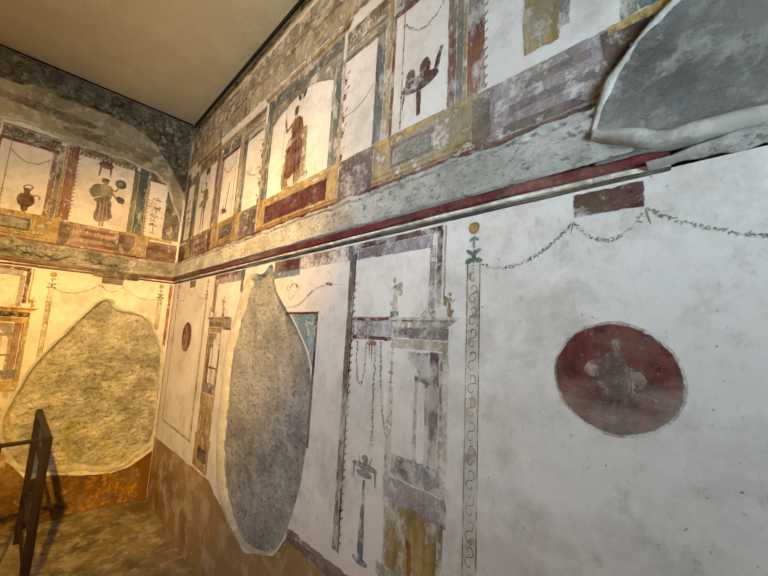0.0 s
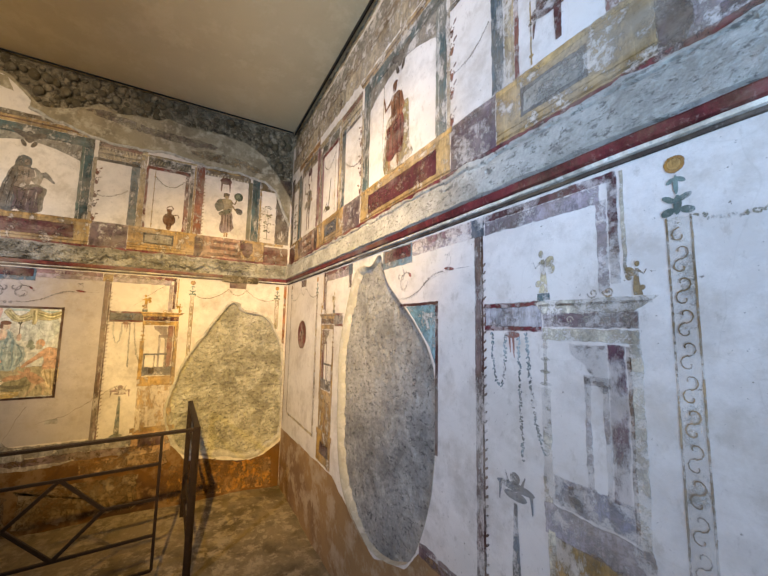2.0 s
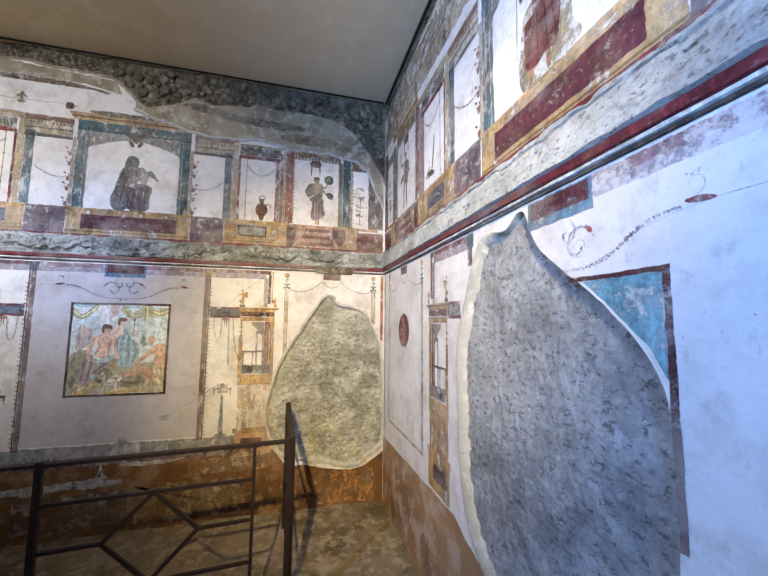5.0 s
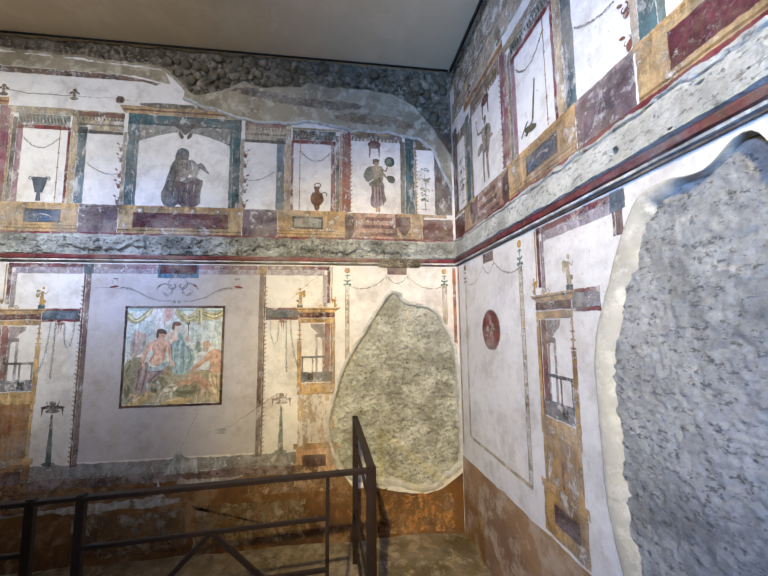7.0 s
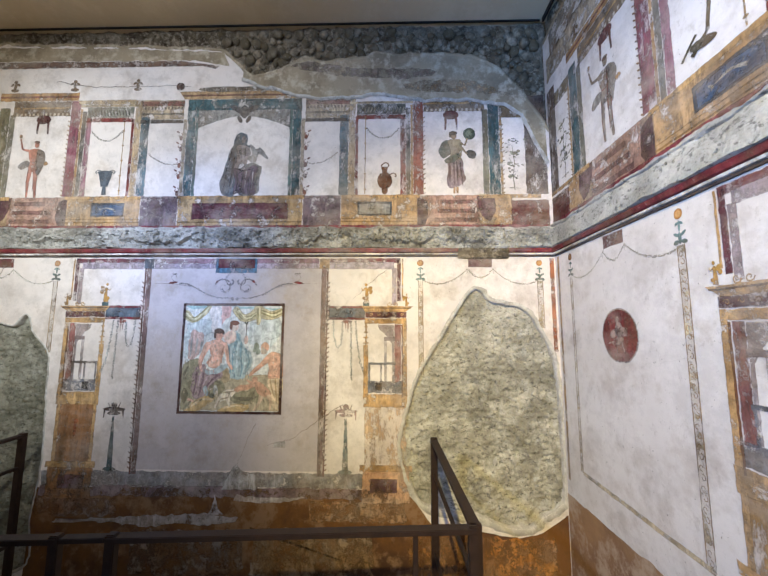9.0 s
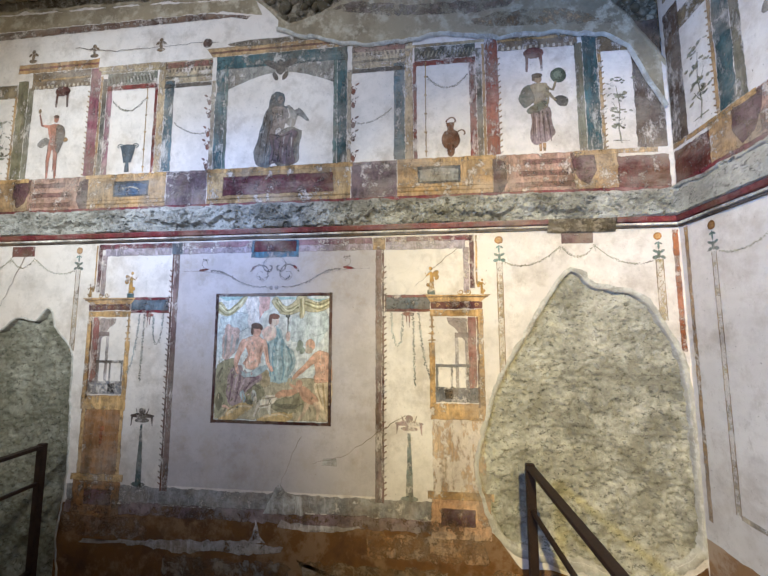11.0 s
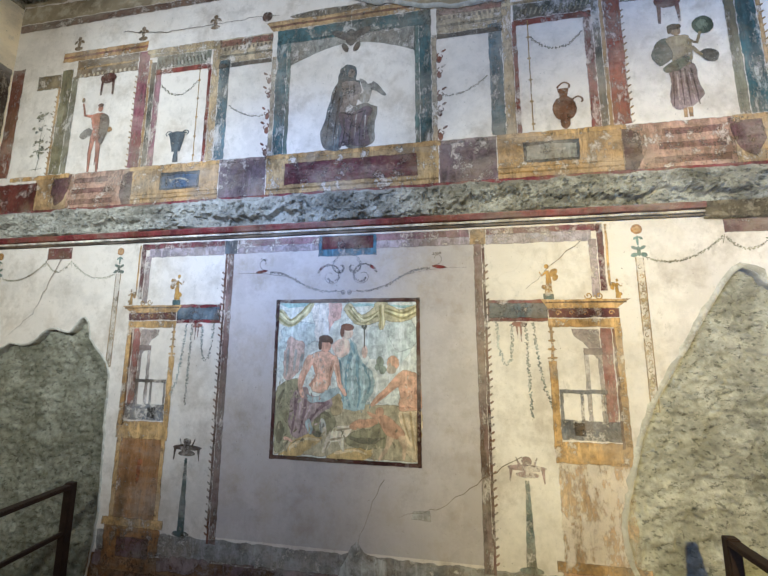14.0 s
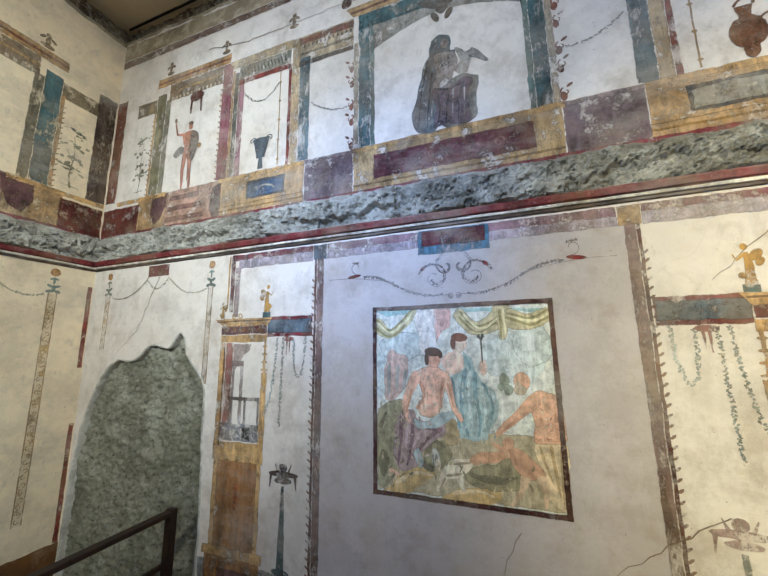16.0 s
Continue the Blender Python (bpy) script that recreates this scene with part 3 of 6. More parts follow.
# ---- the broken stucco cornice between the zones ----
P_WHITE, P_DARK, P_RED = (paint(h, w, PLASTER, False, True) for h, w in (("#d8d0c0", 0.4), ("#4a3f38", 0.3), ("#6e2a2c", 0.35)))
for W, a, b, wall in ((FAR, Y_LEFT + 0.01, Y_RIGHT - 0.01, wall_west), (RIGHT, X_FAR + 0.01, -0.06, wall_north), (LEFT, X_FAR + 0.01, X_NEAR, wall_south)):
    for p, q in (((a, 0.44), (0.77, b)) if W is FAR else ((a, b),)):
        moulding("cornice_fillet", W, p, q, [(0.0, 2.064), (0.009, 2.065), (0.011, 2.073), (0.005, 2.075)], P_DARK, wall, 0.002, "", 0.03, 0.35 if W is RIGHT else 0.0)
        moulding("cornice_fillet", W, p, q, [(0.005, 2.075), (0.018, 2.077), (0.021, 2.085), (0.016, 2.087)], P_WHITE, wall, 0.002, "chipped white stucco moulding", 0.03, 0.35 if W is RIGHT else 0.0)
        moulding("cornice_fillet", W, p, q, [(0.016, 2.087), (0.028, 2.092), (0.034, 2.11), (0.03, 2.118)], P_RED, wall, 0.003, "faded red stucco moulding", 0.03, 0.35 if W is RIGHT else 0.0)
    n = int((b - a) / 0.006)
    verts, faces, k = [], [], 24
    for i in range(n + 1):
        u = a + (b - a) * i / n
        # pockets under a torn shelf whose height wanders along the wall
        shelf = 0.4 + 0.3 * noise.noise(Vector((u * 2.3, 3, W.at))) + 0.22 * noise.fractal(Vector((u * 8, 5, W.at)), 0.7, 2, 4)
        sunk = max(0.0, min(1.0, 0.5 + 3.2 * noise.noise(Vector((u * 1.7, 11, W.at)))))
        for j in range(k + 1):
            f = j / k
            h = noise.fractal(Vector((u * 9, f * 2.4, W.at)), 0.75, 2.1, 6)
            edge = max(0.0, min(1.0, (shelf - f) * 14))
            lip = math.exp(-((f - shelf - 0.05) / 0.07) ** 2)
            torn = max(0.0, min(1.0, (f - 0.86 + 0.1 * noise.fractal(Vector((u * 14, 8, W.at)), 0.7, 2, 4)) * 16))
            fine = noise.fractal(Vector((u * 42, f * 7, 3 + W.at)), 0.6, 2.1, 5)
            crumb = 0.016 * max(0.0, min(1.0, (noise.fractal(Vector((u * 19, f * 4.5, 40 + W.at)), 0.6, 2.1, 4) - 0.25) * 6))
            nail = 0.02 if noise.noise(Vector((u * 24, f * 4, 21))) > 0.62 else 0.0
            if W is RIGHT:
                split = 0.014 * math.exp(-((f - 0.86 - 0.08 * noise.fractal(Vector((u * 6, 2, 9)), 0.7, 2, 4)) / 0.025) ** 2)
                d = 0.046 - 0.022 * f + 0.003 * h + 0.001 * fine - split - 1.4 * nail
                d = 0.016 + (d - 0.016) * min(1.0, max(0.0, (-0.08 - u) / 0.3))
            else:
                d = 0.05 - 0.026 * f - 0.028 * sunk * edge + 0.01 * sunk * lip + 0.012 * h + 0.008 * fine - crumb - 0.016 * torn - nail
            if j == 0:
                d = 0.03
            verts.append(W(u, 2.116 + 0.15 * f + (0.006 * h if 0 < j < k else 0.01 * h if j else 0), max(0.0125, d)))
    for i in range(n):
        for j in range(k):
            p = i * (k + 1) + j
            faces.append((p, p + k + 1, p + k + 2, p + 1))
    raw("broken_cornice", verts, faces, M_CORNICE_R if W is RIGHT else M_CORNICE, wall, "broken grey stucco cornice core")
moulding("lost_moulding", FAR, 0.44, 0.77, [(0.005, 2.05), (0.014, 2.062), (0.016, 2.09), (0.03, 2.118)], M_RUBBLE, wall_west, 0.006, "dark gap where the moulding fell off", 0.012)


# ---- the railing ----
RAIL_Z = (0.985, 0.80, 0.60, 0.395, 0.20)


def bar(name, a, b, w, h, parent):
    """A square iron bar from a to b, w wide and h high."""
    a, b = Vector(a), Vector(b)
    L = (b - a).length
    bm = box_bm(-w / 2, -h / 2, 0, w / 2, h / 2, L, min(w, h) * 0.12)
    m = (b - a).to_track_quat("Z", "Y").to_matrix().to_4x4()
    bm.transform(Matrix.Translation(a) @ m)
    return part(name, bm, M_IRON, parent)


def railing_panel(a, b, corner=0.0, wide=0.04, diamonds=1, label="dark brown iron railing panel with a diamond"):
    """A welded railing panel between two plan points, standing on the floor."""
    a, b = Vector((*a, 0)), Vector((*b, 0))
    ob = new("railing")
    tagged(ob, label, "railing", "railing round the roped-off floor")
    way = (b - a).normalized()
    at = lambda s, z: tuple(a + way * s + Vector((0, 0, z)))  # noqa: E731
    L = (b - a).length
    for s in (0.0, L):
        bar("post", at(s, Z_FLOOR), at(s, RAIL_Z[0] + 0.004), 0.026, wide * 0.75, ob)
    bar("top_rail", at(-0.01, RAIL_Z[0] - 0.01), at(L + 0.01, RAIL_Z[0] - 0.01), 0.036, 0.016, ob)
    inner = corner or 0.0
    if inner:
        bar("upright", at(L - inner, RAIL_Z[4]), at(L - inner, RAIL_Z[0] - 0.02), 0.016, 0.016, ob)
    mid, half = (L - inner) / 2, 0.2
    for z in (RAIL_Z[1], RAIL_Z[3], RAIL_Z[4]):
        bar("rail", at(0.0, z), at(L, z) if inner == 0 else at(L - inner, z), 0.016, 0.016, ob)
    if diamonds:
        z0, z1, z2 = RAIL_Z[1], RAIL_Z[2], RAIL_Z[3]
        bar("rail", at(0.0, z1), at(mid - half, z1), 0.016, 0.016, ob)
        bar("rail", at(mid + half, z1), at(L - inner, z1), 0.016, 0.016, ob)
        for p, q in (((mid, z0), (mid + half, z1)), ((mid + half, z1), (mid, z2)), ((mid, z2), (mid - half, z1)), ((mid - half, z1), (mid, z0))):
            bar("diamond_bar", at(*p), at(*q), 0.018, 0.018, ob)
    return ob


railing_panel((-2.745, -0.815), (-2.825, 0.265), 0.18)
railing_panel((-2.735, -0.975), (-2.66, -2.06), 0.18)
railing_panel((-2.835, 0.275), (-3.69, 0.245), 0.0, 0.05, 0, "dark brown iron railing return with flat bars")
railing_panel((-2.66, -2.11), (-3.69, -2.11), 0.0, 0.05, 0, "dark brown iron railing return with flat bars")
link = new("railing_link")
tagged(link, "short iron top rail joining two railing panels", "railing", "railing round the roped-off floor")
bar("top_rail", (-2.746, -0.83, RAIL_Z[0] - 0.01), (-2.736, -0.96, RAIL_Z[0] - 0.01), 0.03, 0.014, link)
bar("clamp", (-2.746, -0.835, 0.5), (-2.736, -0.955, 0.5), 0.016, 0.03, link)


# ---- the painted decoration ----
OCHRE, GOLD, RED, PLUM, MAROON = "#a58659", "#b8945a", "#84493a", "#5d4346", "#562a30"
SLATE, TEAL, OLIVE, UMBER, LILAC, TAN, INK, STONE = "#59636d", "#4a6164", "#69705c", "#69503c", "#8d8489", "#b89c72", "#37312d", "#9a9284"


class Mural:
    """A painted scheme, mirrored about its middle uc; a side's widths are stretched by left or right."""

    def __init__(self, W, wall, uc, left, right, fade_left=0.0, fade_right=0.0):
        self.W, self.wall, self.uc, self.k = W, wall, uc, {-1: left, 1: right}
        self.fade = {-1: fade_left, 1: fade_right}

    def u(self, s, o):
        return self.uc + s * self.k[s] * o

    def field(self, name, s, o0, v0, o1, v1, colour, layer=1, wear=0.3, amp=0.004, label="", under=PLASTER, streak=False):
        for t in ((-1, 1) if s == 0 else (s,)):
            a, b = self.u(t, o0), self.u(t, o1)
            box_paint(name, self.W, a, v0, b, v1, paint(colour, wear + self.fade[t], under, streak), self.wall, layer, amp, label)

    def middle(self, name, o, v0, v1, colour, layer=1, wear=0.3, amp=0.004, label=""):
        box_paint(name, self.W, self.u(-1, o), v0, self.u(1, o), v1, paint(colour, wear), self.wall, layer, amp, label)

    def shape(self, name, s, pts, colour, layer=2, wear=0.3, amp=0.004, label=""):
        patch(name, self.W, [(self.u(s, o), v) for o, v in pts], paint(colour, wear + self.fade[s]), self.wall, layer, amp, label, 0.018)

    def marks(self, name, s, shapes, colour, layer=3, wear=0.3, label="", amp=0.003):
        blobs(name, self.W, [[(self.u(s, o), v) for o, v in p] for p in shapes], paint(colour, wear + self.fade[s]), self.wall, layer, label, amp)

    def leaves(self, s, pts, size, colour, layer=3, wear=0.35, label=""):
        garland(self.W, [(self.u(s, o), v) for o, v in pts], size, paint(colour, wear + self.fade[s]), self.wall, layer, label)


def curl(cu, cv, r, turns, start, way=1, n=16):
    return [(cu + r * (1 - 0.8 * i / n) * math.cos(start + way * turns * 2 * math.pi * i / n), cv + r * (1 - 0.8 * i / n) * math.sin(start + way * turns * 2 * math.pi * i / n)) for i in range(n + 1)]


def serration(o, v0, v1, size, side, every):
    n = int((v1 - v0) / every)
    return [oval(o + side * size * 0.4, v0 + every * i, size, size * 0.42, side * 0.7, 6) for i in range(n)]


def painted_statue(m, s, o, v, h, colour, layer=5, wear=0.3, lean=1):
    """A small painted statue as one plain shape with wings."""
    w = h * 0.22
    shapes = [stroke([(o, v + h * 0.74), (o - lean * w * 0.1, v + h * 0.4), (o, v)], w * 0.45, w * 1.1), oval(o + lean * w * 0.1, v + h * 0.86, w * 0.3, h * 0.085), oval(o - lean * w * 0.75, v + h * 0.66, w * 0.75, h * 0.11, -0.7 * lean), oval(o - lean * w * 1.0, v + h * 0.5, w * 0.5, h * 0.09, -1.0 * lean),
              stroke([(o + lean * w * 0.2, v + h * 0.68), (o + lean * w * 0.8, v + h * 0.56), (o + lean * w * 1.1, v + h * 0.7)], w * 0.3, w * 0.15), oval(o + lean * w * 0.55, v + h * 0.2, w * 0.4, h * 0.08, 0.6)]
    m.marks("painted_statue", s, shapes, colour, layer, wear)


def silhouette(m, s, o, v, h, pts, colour, layer, wear, name, amp=0.005):
    """A closed outline in units of the figure's height."""
    m.marks(name, s, [smooth_loop([(o + x * h, v + y * h) for x, y in pts], 4)], colour, layer, wear, "", amp)


def seated_figure(m, s, o, v, h, veil, robe, skin, layer=4, wear=0.25):
    """A painted seated figure in a veil, kept to plain shapes."""
    sil = lambda pts, colour, up, name, w=wear, amp=0.004: silhouette(m, s, o, v, h, pts, colour, layer + up, w, name, amp)  # noqa: E731
    sil([(0.12, 0.5), (0.3, 0.46), (0.33, 0.4), (0.3, 0.22), (0.28, 0.02), (0.0, 0.0), (-0.1, 0.3)], "#77736b", 0, "painted_throne")
    sil([(0.0, 1.0), (0.07, 0.97), (0.1, 0.88), (0.09, 0.8), (0.14, 0.77), (0.06, 0.6), (-0.04, 0.4), (-0.06, 0.0), (-0.25, 0.0), (-0.31, 0.18), (-0.27, 0.32), (-0.22, 0.52), (-0.17, 0.71), (-0.12, 0.8), (-0.11, 0.9), (-0.06, 0.98)], veil, 0.4, "painted_veil", wear, 0.006)
    sil([(-0.08, 0.76), (0.0, 0.8), (0.12, 0.77), (0.15, 0.66), (0.1, 0.52), (0.06, 0.39), (-0.1, 0.41), (-0.06, 0.58)], skin, 0.8, "painted_torso", wear + 0.1)
    sil([(-0.11, 0.42), (0.05, 0.4), (0.22, 0.47), (0.28, 0.41), (0.22, 0.26), (0.25, 0.02), (0.12, 0.0), (0.03, 0.03), (-0.1, 0.02), (-0.07, 0.22)], robe, 1.2, "painted_robe")
    sil([(0.13, 0.8), (0.2, 0.77), (0.22, 0.73), (0.28, 0.74), (0.27, 0.62), (0.22, 0.5), (0.15, 0.52), (0.11, 0.58), (0.17, 0.66)], "#9d978e", 1.4, "painted_attribute", wear + 0.15, 0.006)
    sil([(0.26, 0.74), (0.31, 0.74), (0.42, 0.59), (0.4, 0.56), (0.33, 0.62), (0.26, 0.66)], "#85807a", 1.4, "painted_cloth", wear + 0.1)
    m.marks("painted_head", s, [oval(o + 0.035 * h, v + 0.885 * h, 0.04 * h, 0.058 * h)], "#978a80", layer + 1, wear * 0.5, "", 0.001)
    dark = [stroke([(o + a * h, v + b * h), (o + c * h, v + d * h), (o + e * h, v + f * h)], 0.022 * h, 0.012 * h) for a, b, c, d, e, f in ((-0.13, 0.75, -0.2, 0.45, -0.25, 0.06), (-0.09, 0.6, -0.13, 0.35, -0.16, 0.03), (-0.05, 0.38, -0.03, 0.2, -0.06, 0.03), (0.06, 0.38, 0.03, 0.2, 0.02, 0.05), (0.2, 0.42, 0.14, 0.24, 0.13, 0.03), (-0.08, 0.42, 0.06, 0.37, 0.2, 0.42))]
    m.marks("painted_fold", s, dark, "#4d4a4c", layer + 2, 0.35)
    pale = [stroke([(o + a * h, v + b * h), (o + c * h, v + d * h)], 0.016 * h, 0.008 * h) for a, b, c, d in ((-0.17, 0.68, -0.22, 0.35), (-0.1, 0.3, -0.13, 0.05), (0.1, 0.38, 0.08, 0.1), (0.2, 0.36, 0.19, 0.08), (-0.04, 0.96, -0.08, 0.82), (0.0, 0.7, 0.03, 0.5))]
    m.marks("painted_light", s, pale, "#a39d95", layer + 2, 0.5)


def enthroned_figure(m, s, o, v, h):
    """A painted half-nude figure on a throne with a raised arm and staff, kept to plain shapes."""
    sil = lambda pts, colour, up, name, w=0.25: silhouette(m, s, o, v, h, pts, colour, 4 + up, w, name, 0.005)  # noqa: E731
    sil([(-0.2, 0.5), (-0.12, 0.62), (0.2, 0.66), (0.3, 0.6), (0.32, 0.2), (0.36, 0.0), (-0.22, 0.0)], "#8f7d50", 0, "painted_throne", 0.5)
    sil([(-0.09, 0.82), (0.0, 0.85), (0.12, 0.82), (0.17, 0.68), (0.12, 0.5), (-0.06, 0.48), (-0.07, 0.64)], "#82563e", 0.6, "painted_torso", 0.15)
    sil([(-0.15, 0.5), (0.0, 0.53), (0.16, 0.56), (0.22, 0.42), (0.2, 0.24), (0.17, 0.12), (0.05, 0.14), (-0.04, 0.1), (-0.16, 0.14), (-0.18, 0.34)], "#64302a", 1.0, "painted_robe", 0.15)
    m.marks("painted_head", s, [oval(o, v + 0.92 * h, 0.05 * h, 0.07 * h), oval(o + 0.01 * h, v + 0.965 * h, 0.055 * h, 0.03 * h)], "#6b4230", 5, 0.15, "", 0.002)
    m.marks("painted_arm", s, [stroke([(o - 0.08 * h, v + 0.79 * h), (o - 0.2 * h, v + 0.74 * h), (o - 0.25 * h, v + 0.92 * h)], 0.055 * h, 0.03 * h), stroke([(o + 0.13 * h, v + 0.8 * h), (o + 0.2 * h, v + 0.62 * h), (o + 0.1 * h, v + 0.5 * h)], 0.06 * h, 0.035 * h)], "#82563e", 5, 0.15, "", 0.002)
    m.marks("painted_leg", s, [stroke([(o + x * h, v + 0.16 * h), (o + x * 1.1 * h, v + 0.0 * h)], 0.06 * h, 0.035 * h) for x in (-0.1, 0.08)], "#8f6040", 4.5, 0.2, "", 0.002)
    m.marks("painted_staff", s, [stroke([(o - 0.27 * h, v + 0.3 * h), (o - 0.25 * h, v + 1.08 * h)], 0.012 * h)], "#8a6a3c", 5, 0.3)
    m.marks("painted_fold", s, [stroke([(o + x * h, v + 0.5 * h), (o + (x * 1.3) * h, v + 0.16 * h)], 0.02 * h, 0.01 * h) for x in (-0.1, -0.02, 0.06, 0.13)], "#3f2422", 6, 0.35)
    m.marks("painted_shade", s, [stroke([(o + 0.1 * h, v + 0.8 * h), (o + 0.11 * h, v + 0.55 * h)], 0.03 * h, 0.015 * h), stroke([(o, v + 0.76 * h), (o + 0.02 * h, v + 0.56 * h)], 0.012 * h)], "#5a3626", 6, 0.35)


def standing_figure(m, s, o, v, h, skin, cloak, layer=5, wear=0.2, flip=1):
    """A painted nude standing figure with a raised arm and a cloak over the other, kept to plain shapes."""
    q = lambda pts: [(x * flip, y) for x, y in pts]  # noqa: E731
    line = lambda pts, a, b: stroke([(o + x * flip * h, v + y * h) for x, y in pts], a * h, b * h)  # noqa: E731
    silhouette(m, s, o, v, h, q([(-0.1, 0.64), (-0.2, 0.62), (-0.27, 0.54), (-0.22, 0.49), (-0.12, 0.51), (-0.05, 0.56)]), cloak, layer - 1, wear + 0.15, "painted_cloak", 0.006)
    silhouette(m, s, o, v, h, q([(0.04, 0.82), (0.13, 0.82), (0.19, 0.7), (0.15, 0.52), (0.1, 0.38), (0.05, 0.44), (0.04, 0.6)]), cloak, layer + 0.4, wear + 0.1, "painted_cloak", 0.006)
    silhouette(m, s, o, v, h, q([(-0.11, 0.83), (0.0, 0.85), (0.11, 0.83), (0.1, 0.7), (0.06, 0.58), (0.08, 0.48), (0.0, 0.44), (-0.09, 0.48), (-0.07, 0.6), (-0.1, 0.72)]), skin, layer, wear, "painted_body", 0.003)
    m.marks("painted_leg", s, [line([(-0.045, 0.5), (-0.07, 0.27), (-0.06, 0.0)], 0.085, 0.034), line([(0.04, 0.5), (0.05, 0.27), (0.075, 0.0)], 0.085, 0.034)], skin, layer, wear, "", 0.002)
    m.marks("painted_head", s, [oval(o + 0.02 * flip * h, v + 0.92 * h, 0.042 * h, 0.058 * h)], skin, layer + 0.3, wear, "", 0.002)
    m.marks("painted_hair", s, [oval(o + 0.02 * flip * h, v + 0.965 * h, 0.05 * h, 0.028 * h)], "#6b4a3a", layer + 0.5, wear, "", 0.002)
    m.marks("painted_arm", s, [line([(-0.09, 0.81), (-0.22, 0.84), (-0.27, 1.02)], 0.05, 0.026)], skin, layer + 0.3, wear, "", 0.002)
    m.marks("painted_attribute", s, [oval(o + 0.2 * flip * h, v + 0.59 * h, 0.045 * h, 0.04 * h), oval(o - 0.275 * flip * h, v + 1.07 * h, 0.03 * h, 0.04 * h)], "#b08a52", layer + 0.5, wear + 0.2)
    m.marks("painted_shade", s, [line([(0.04, 0.8), (0.03, 0.5), (0.03, 0.1)], 0.02, 0.01), line([(-0.08, 0.48), (-0.09, 0.27), (-0.07, 0.03)], 0.016, 0.008), line([(-0.06, 0.62), (0.04, 0.6)], 0.012, 0.008), line([(0.08, 0.46), (0.08, 0.25), (0.095, 0.03)], 0.014, 0.008)], "#7d4c3e", layer + 0.6, 0.35)


def dancing_figure(m, s, o, v, h, layer=5, wear=0.2):
    """A painted figure in a long skirt with a raised disc, kept to plain shapes."""
    sil = lambda pts, colour, up, name, w=wear: silhouette(m, s, o, v, h, pts, colour, layer + up, w, name, 0.005)  # noqa: E731
    sil([(-0.07, 0.84), (-0.17, 0.81), (-0.23, 0.68), (-0.17, 0.55), (-0.06, 0.6), (0.0, 0.72)], "#4d564b", 0, "painted_cloak")
    sil([(-0.09, 0.52), (0.0, 0.56), (0.12, 0.55), (0.15, 0.36), (0.17, 0.22), (0.09, 0.12), (0.03, 0.1), (-0.07, 0.08), (-0.12, 0.2), (-0.09, 0.36)], "#93807f", 0.3, "painted_skirt")
    sil([(-0.09, 0.83), (0.0, 0.86), (0.11, 0.84), (0.13, 0.7), (0.1, 0.54), (-0.05, 0.54), (-0.05, 0.68)], "#8f8266", 0.5, "painted_torso")
    sil([(-0.14, 0.52), (-0.1, 0.47), (0.02, 0.5), (0.1, 0.6), (0.04, 0.63), (-0.06, 0.58)], "#5d6655", 0.9, "painted_cloak")
    sil([(0.18, 0.66), (0.28, 0.68), (0.34, 0.62), (0.32, 0.55), (0.24, 0.55), (0.2, 0.6)], "#4f4a42", 0.4, "painted_attribute")
    m.marks("painted_disc", s, [oval(o + 0.24 * h, v + 0.94 * h, 0.095 * h, 0.1 * h, 0, 20)], "#4f5546", layer + 0.4, wear, "", 0.002)
    m.marks("painted_disc_light", s, [oval(o + 0.235 * h, v + 0.945 * h, 0.055 * h, 0.06 * h, 0, 16)], "#6b6f5c", layer + 0.6, wear + 0.2, "", 0.002)
    m.marks("painted_head", s, [oval(o, v + 0.91 * h, 0.05 * h, 0.055 * h)], "#8a7458", layer + 0.6, wear, "", 0.002)
    m.marks("painted_hair", s, [oval(o - 0.005 * h, v + 0.955 * h, 0.065 * h, 0.035 * h), oval(o - 0.05 * h, v + 0.92 * h, 0.02 * h, 0.04 * h)], "#4f4436", layer + 0.7, wear, "", 0.002)
    m.marks("painted_arm", s, [stroke([(o + 0.1 * h, v + 0.8 * h), (o + 0.17 * h, v + 0.76 * h), (o + 0.21 * h, v + 0.87 * h)], 0.045 * h, 0.025 * h), stroke([(o + 0.12 * h, v + 0.72 * h), (o + 0.2 * h, v + 0.62 * h)], 0.045 * h, 0.03 * h)], "#8f7d5f", layer + 0.5, wear, "", 0.002)
    m.marks("painted_leg", s, [stroke([(o + x * h, v + 0.1 * h), (o + x * h, v)], 0.04 * h, 0.03 * h) for x in (0.0, 0.045)], "#a3835f", layer, wear, "", 0.002)
    m.marks("painted_fold", s, [stroke([(o + x * h, v + 0.5 * h), (o + 1.4 * x * h, v + 0.12 * h)], 0.018 * h, 0.01 * h) for x in (-0.06, 0.0, 0.04, 0.09)], "#6b5a5c", layer + 1.2, 0.4)
    m.marks("painted_light", s, [stroke([(o + x * h, v + 0.46 * h), (o + 1.3 * x * h, v + 0.16 * h)], 0.014 * h, 0.008 * h) for x in (-0.03, 0.025, 0.07)], "#bcaaa2", layer + 1.2, 0.4)


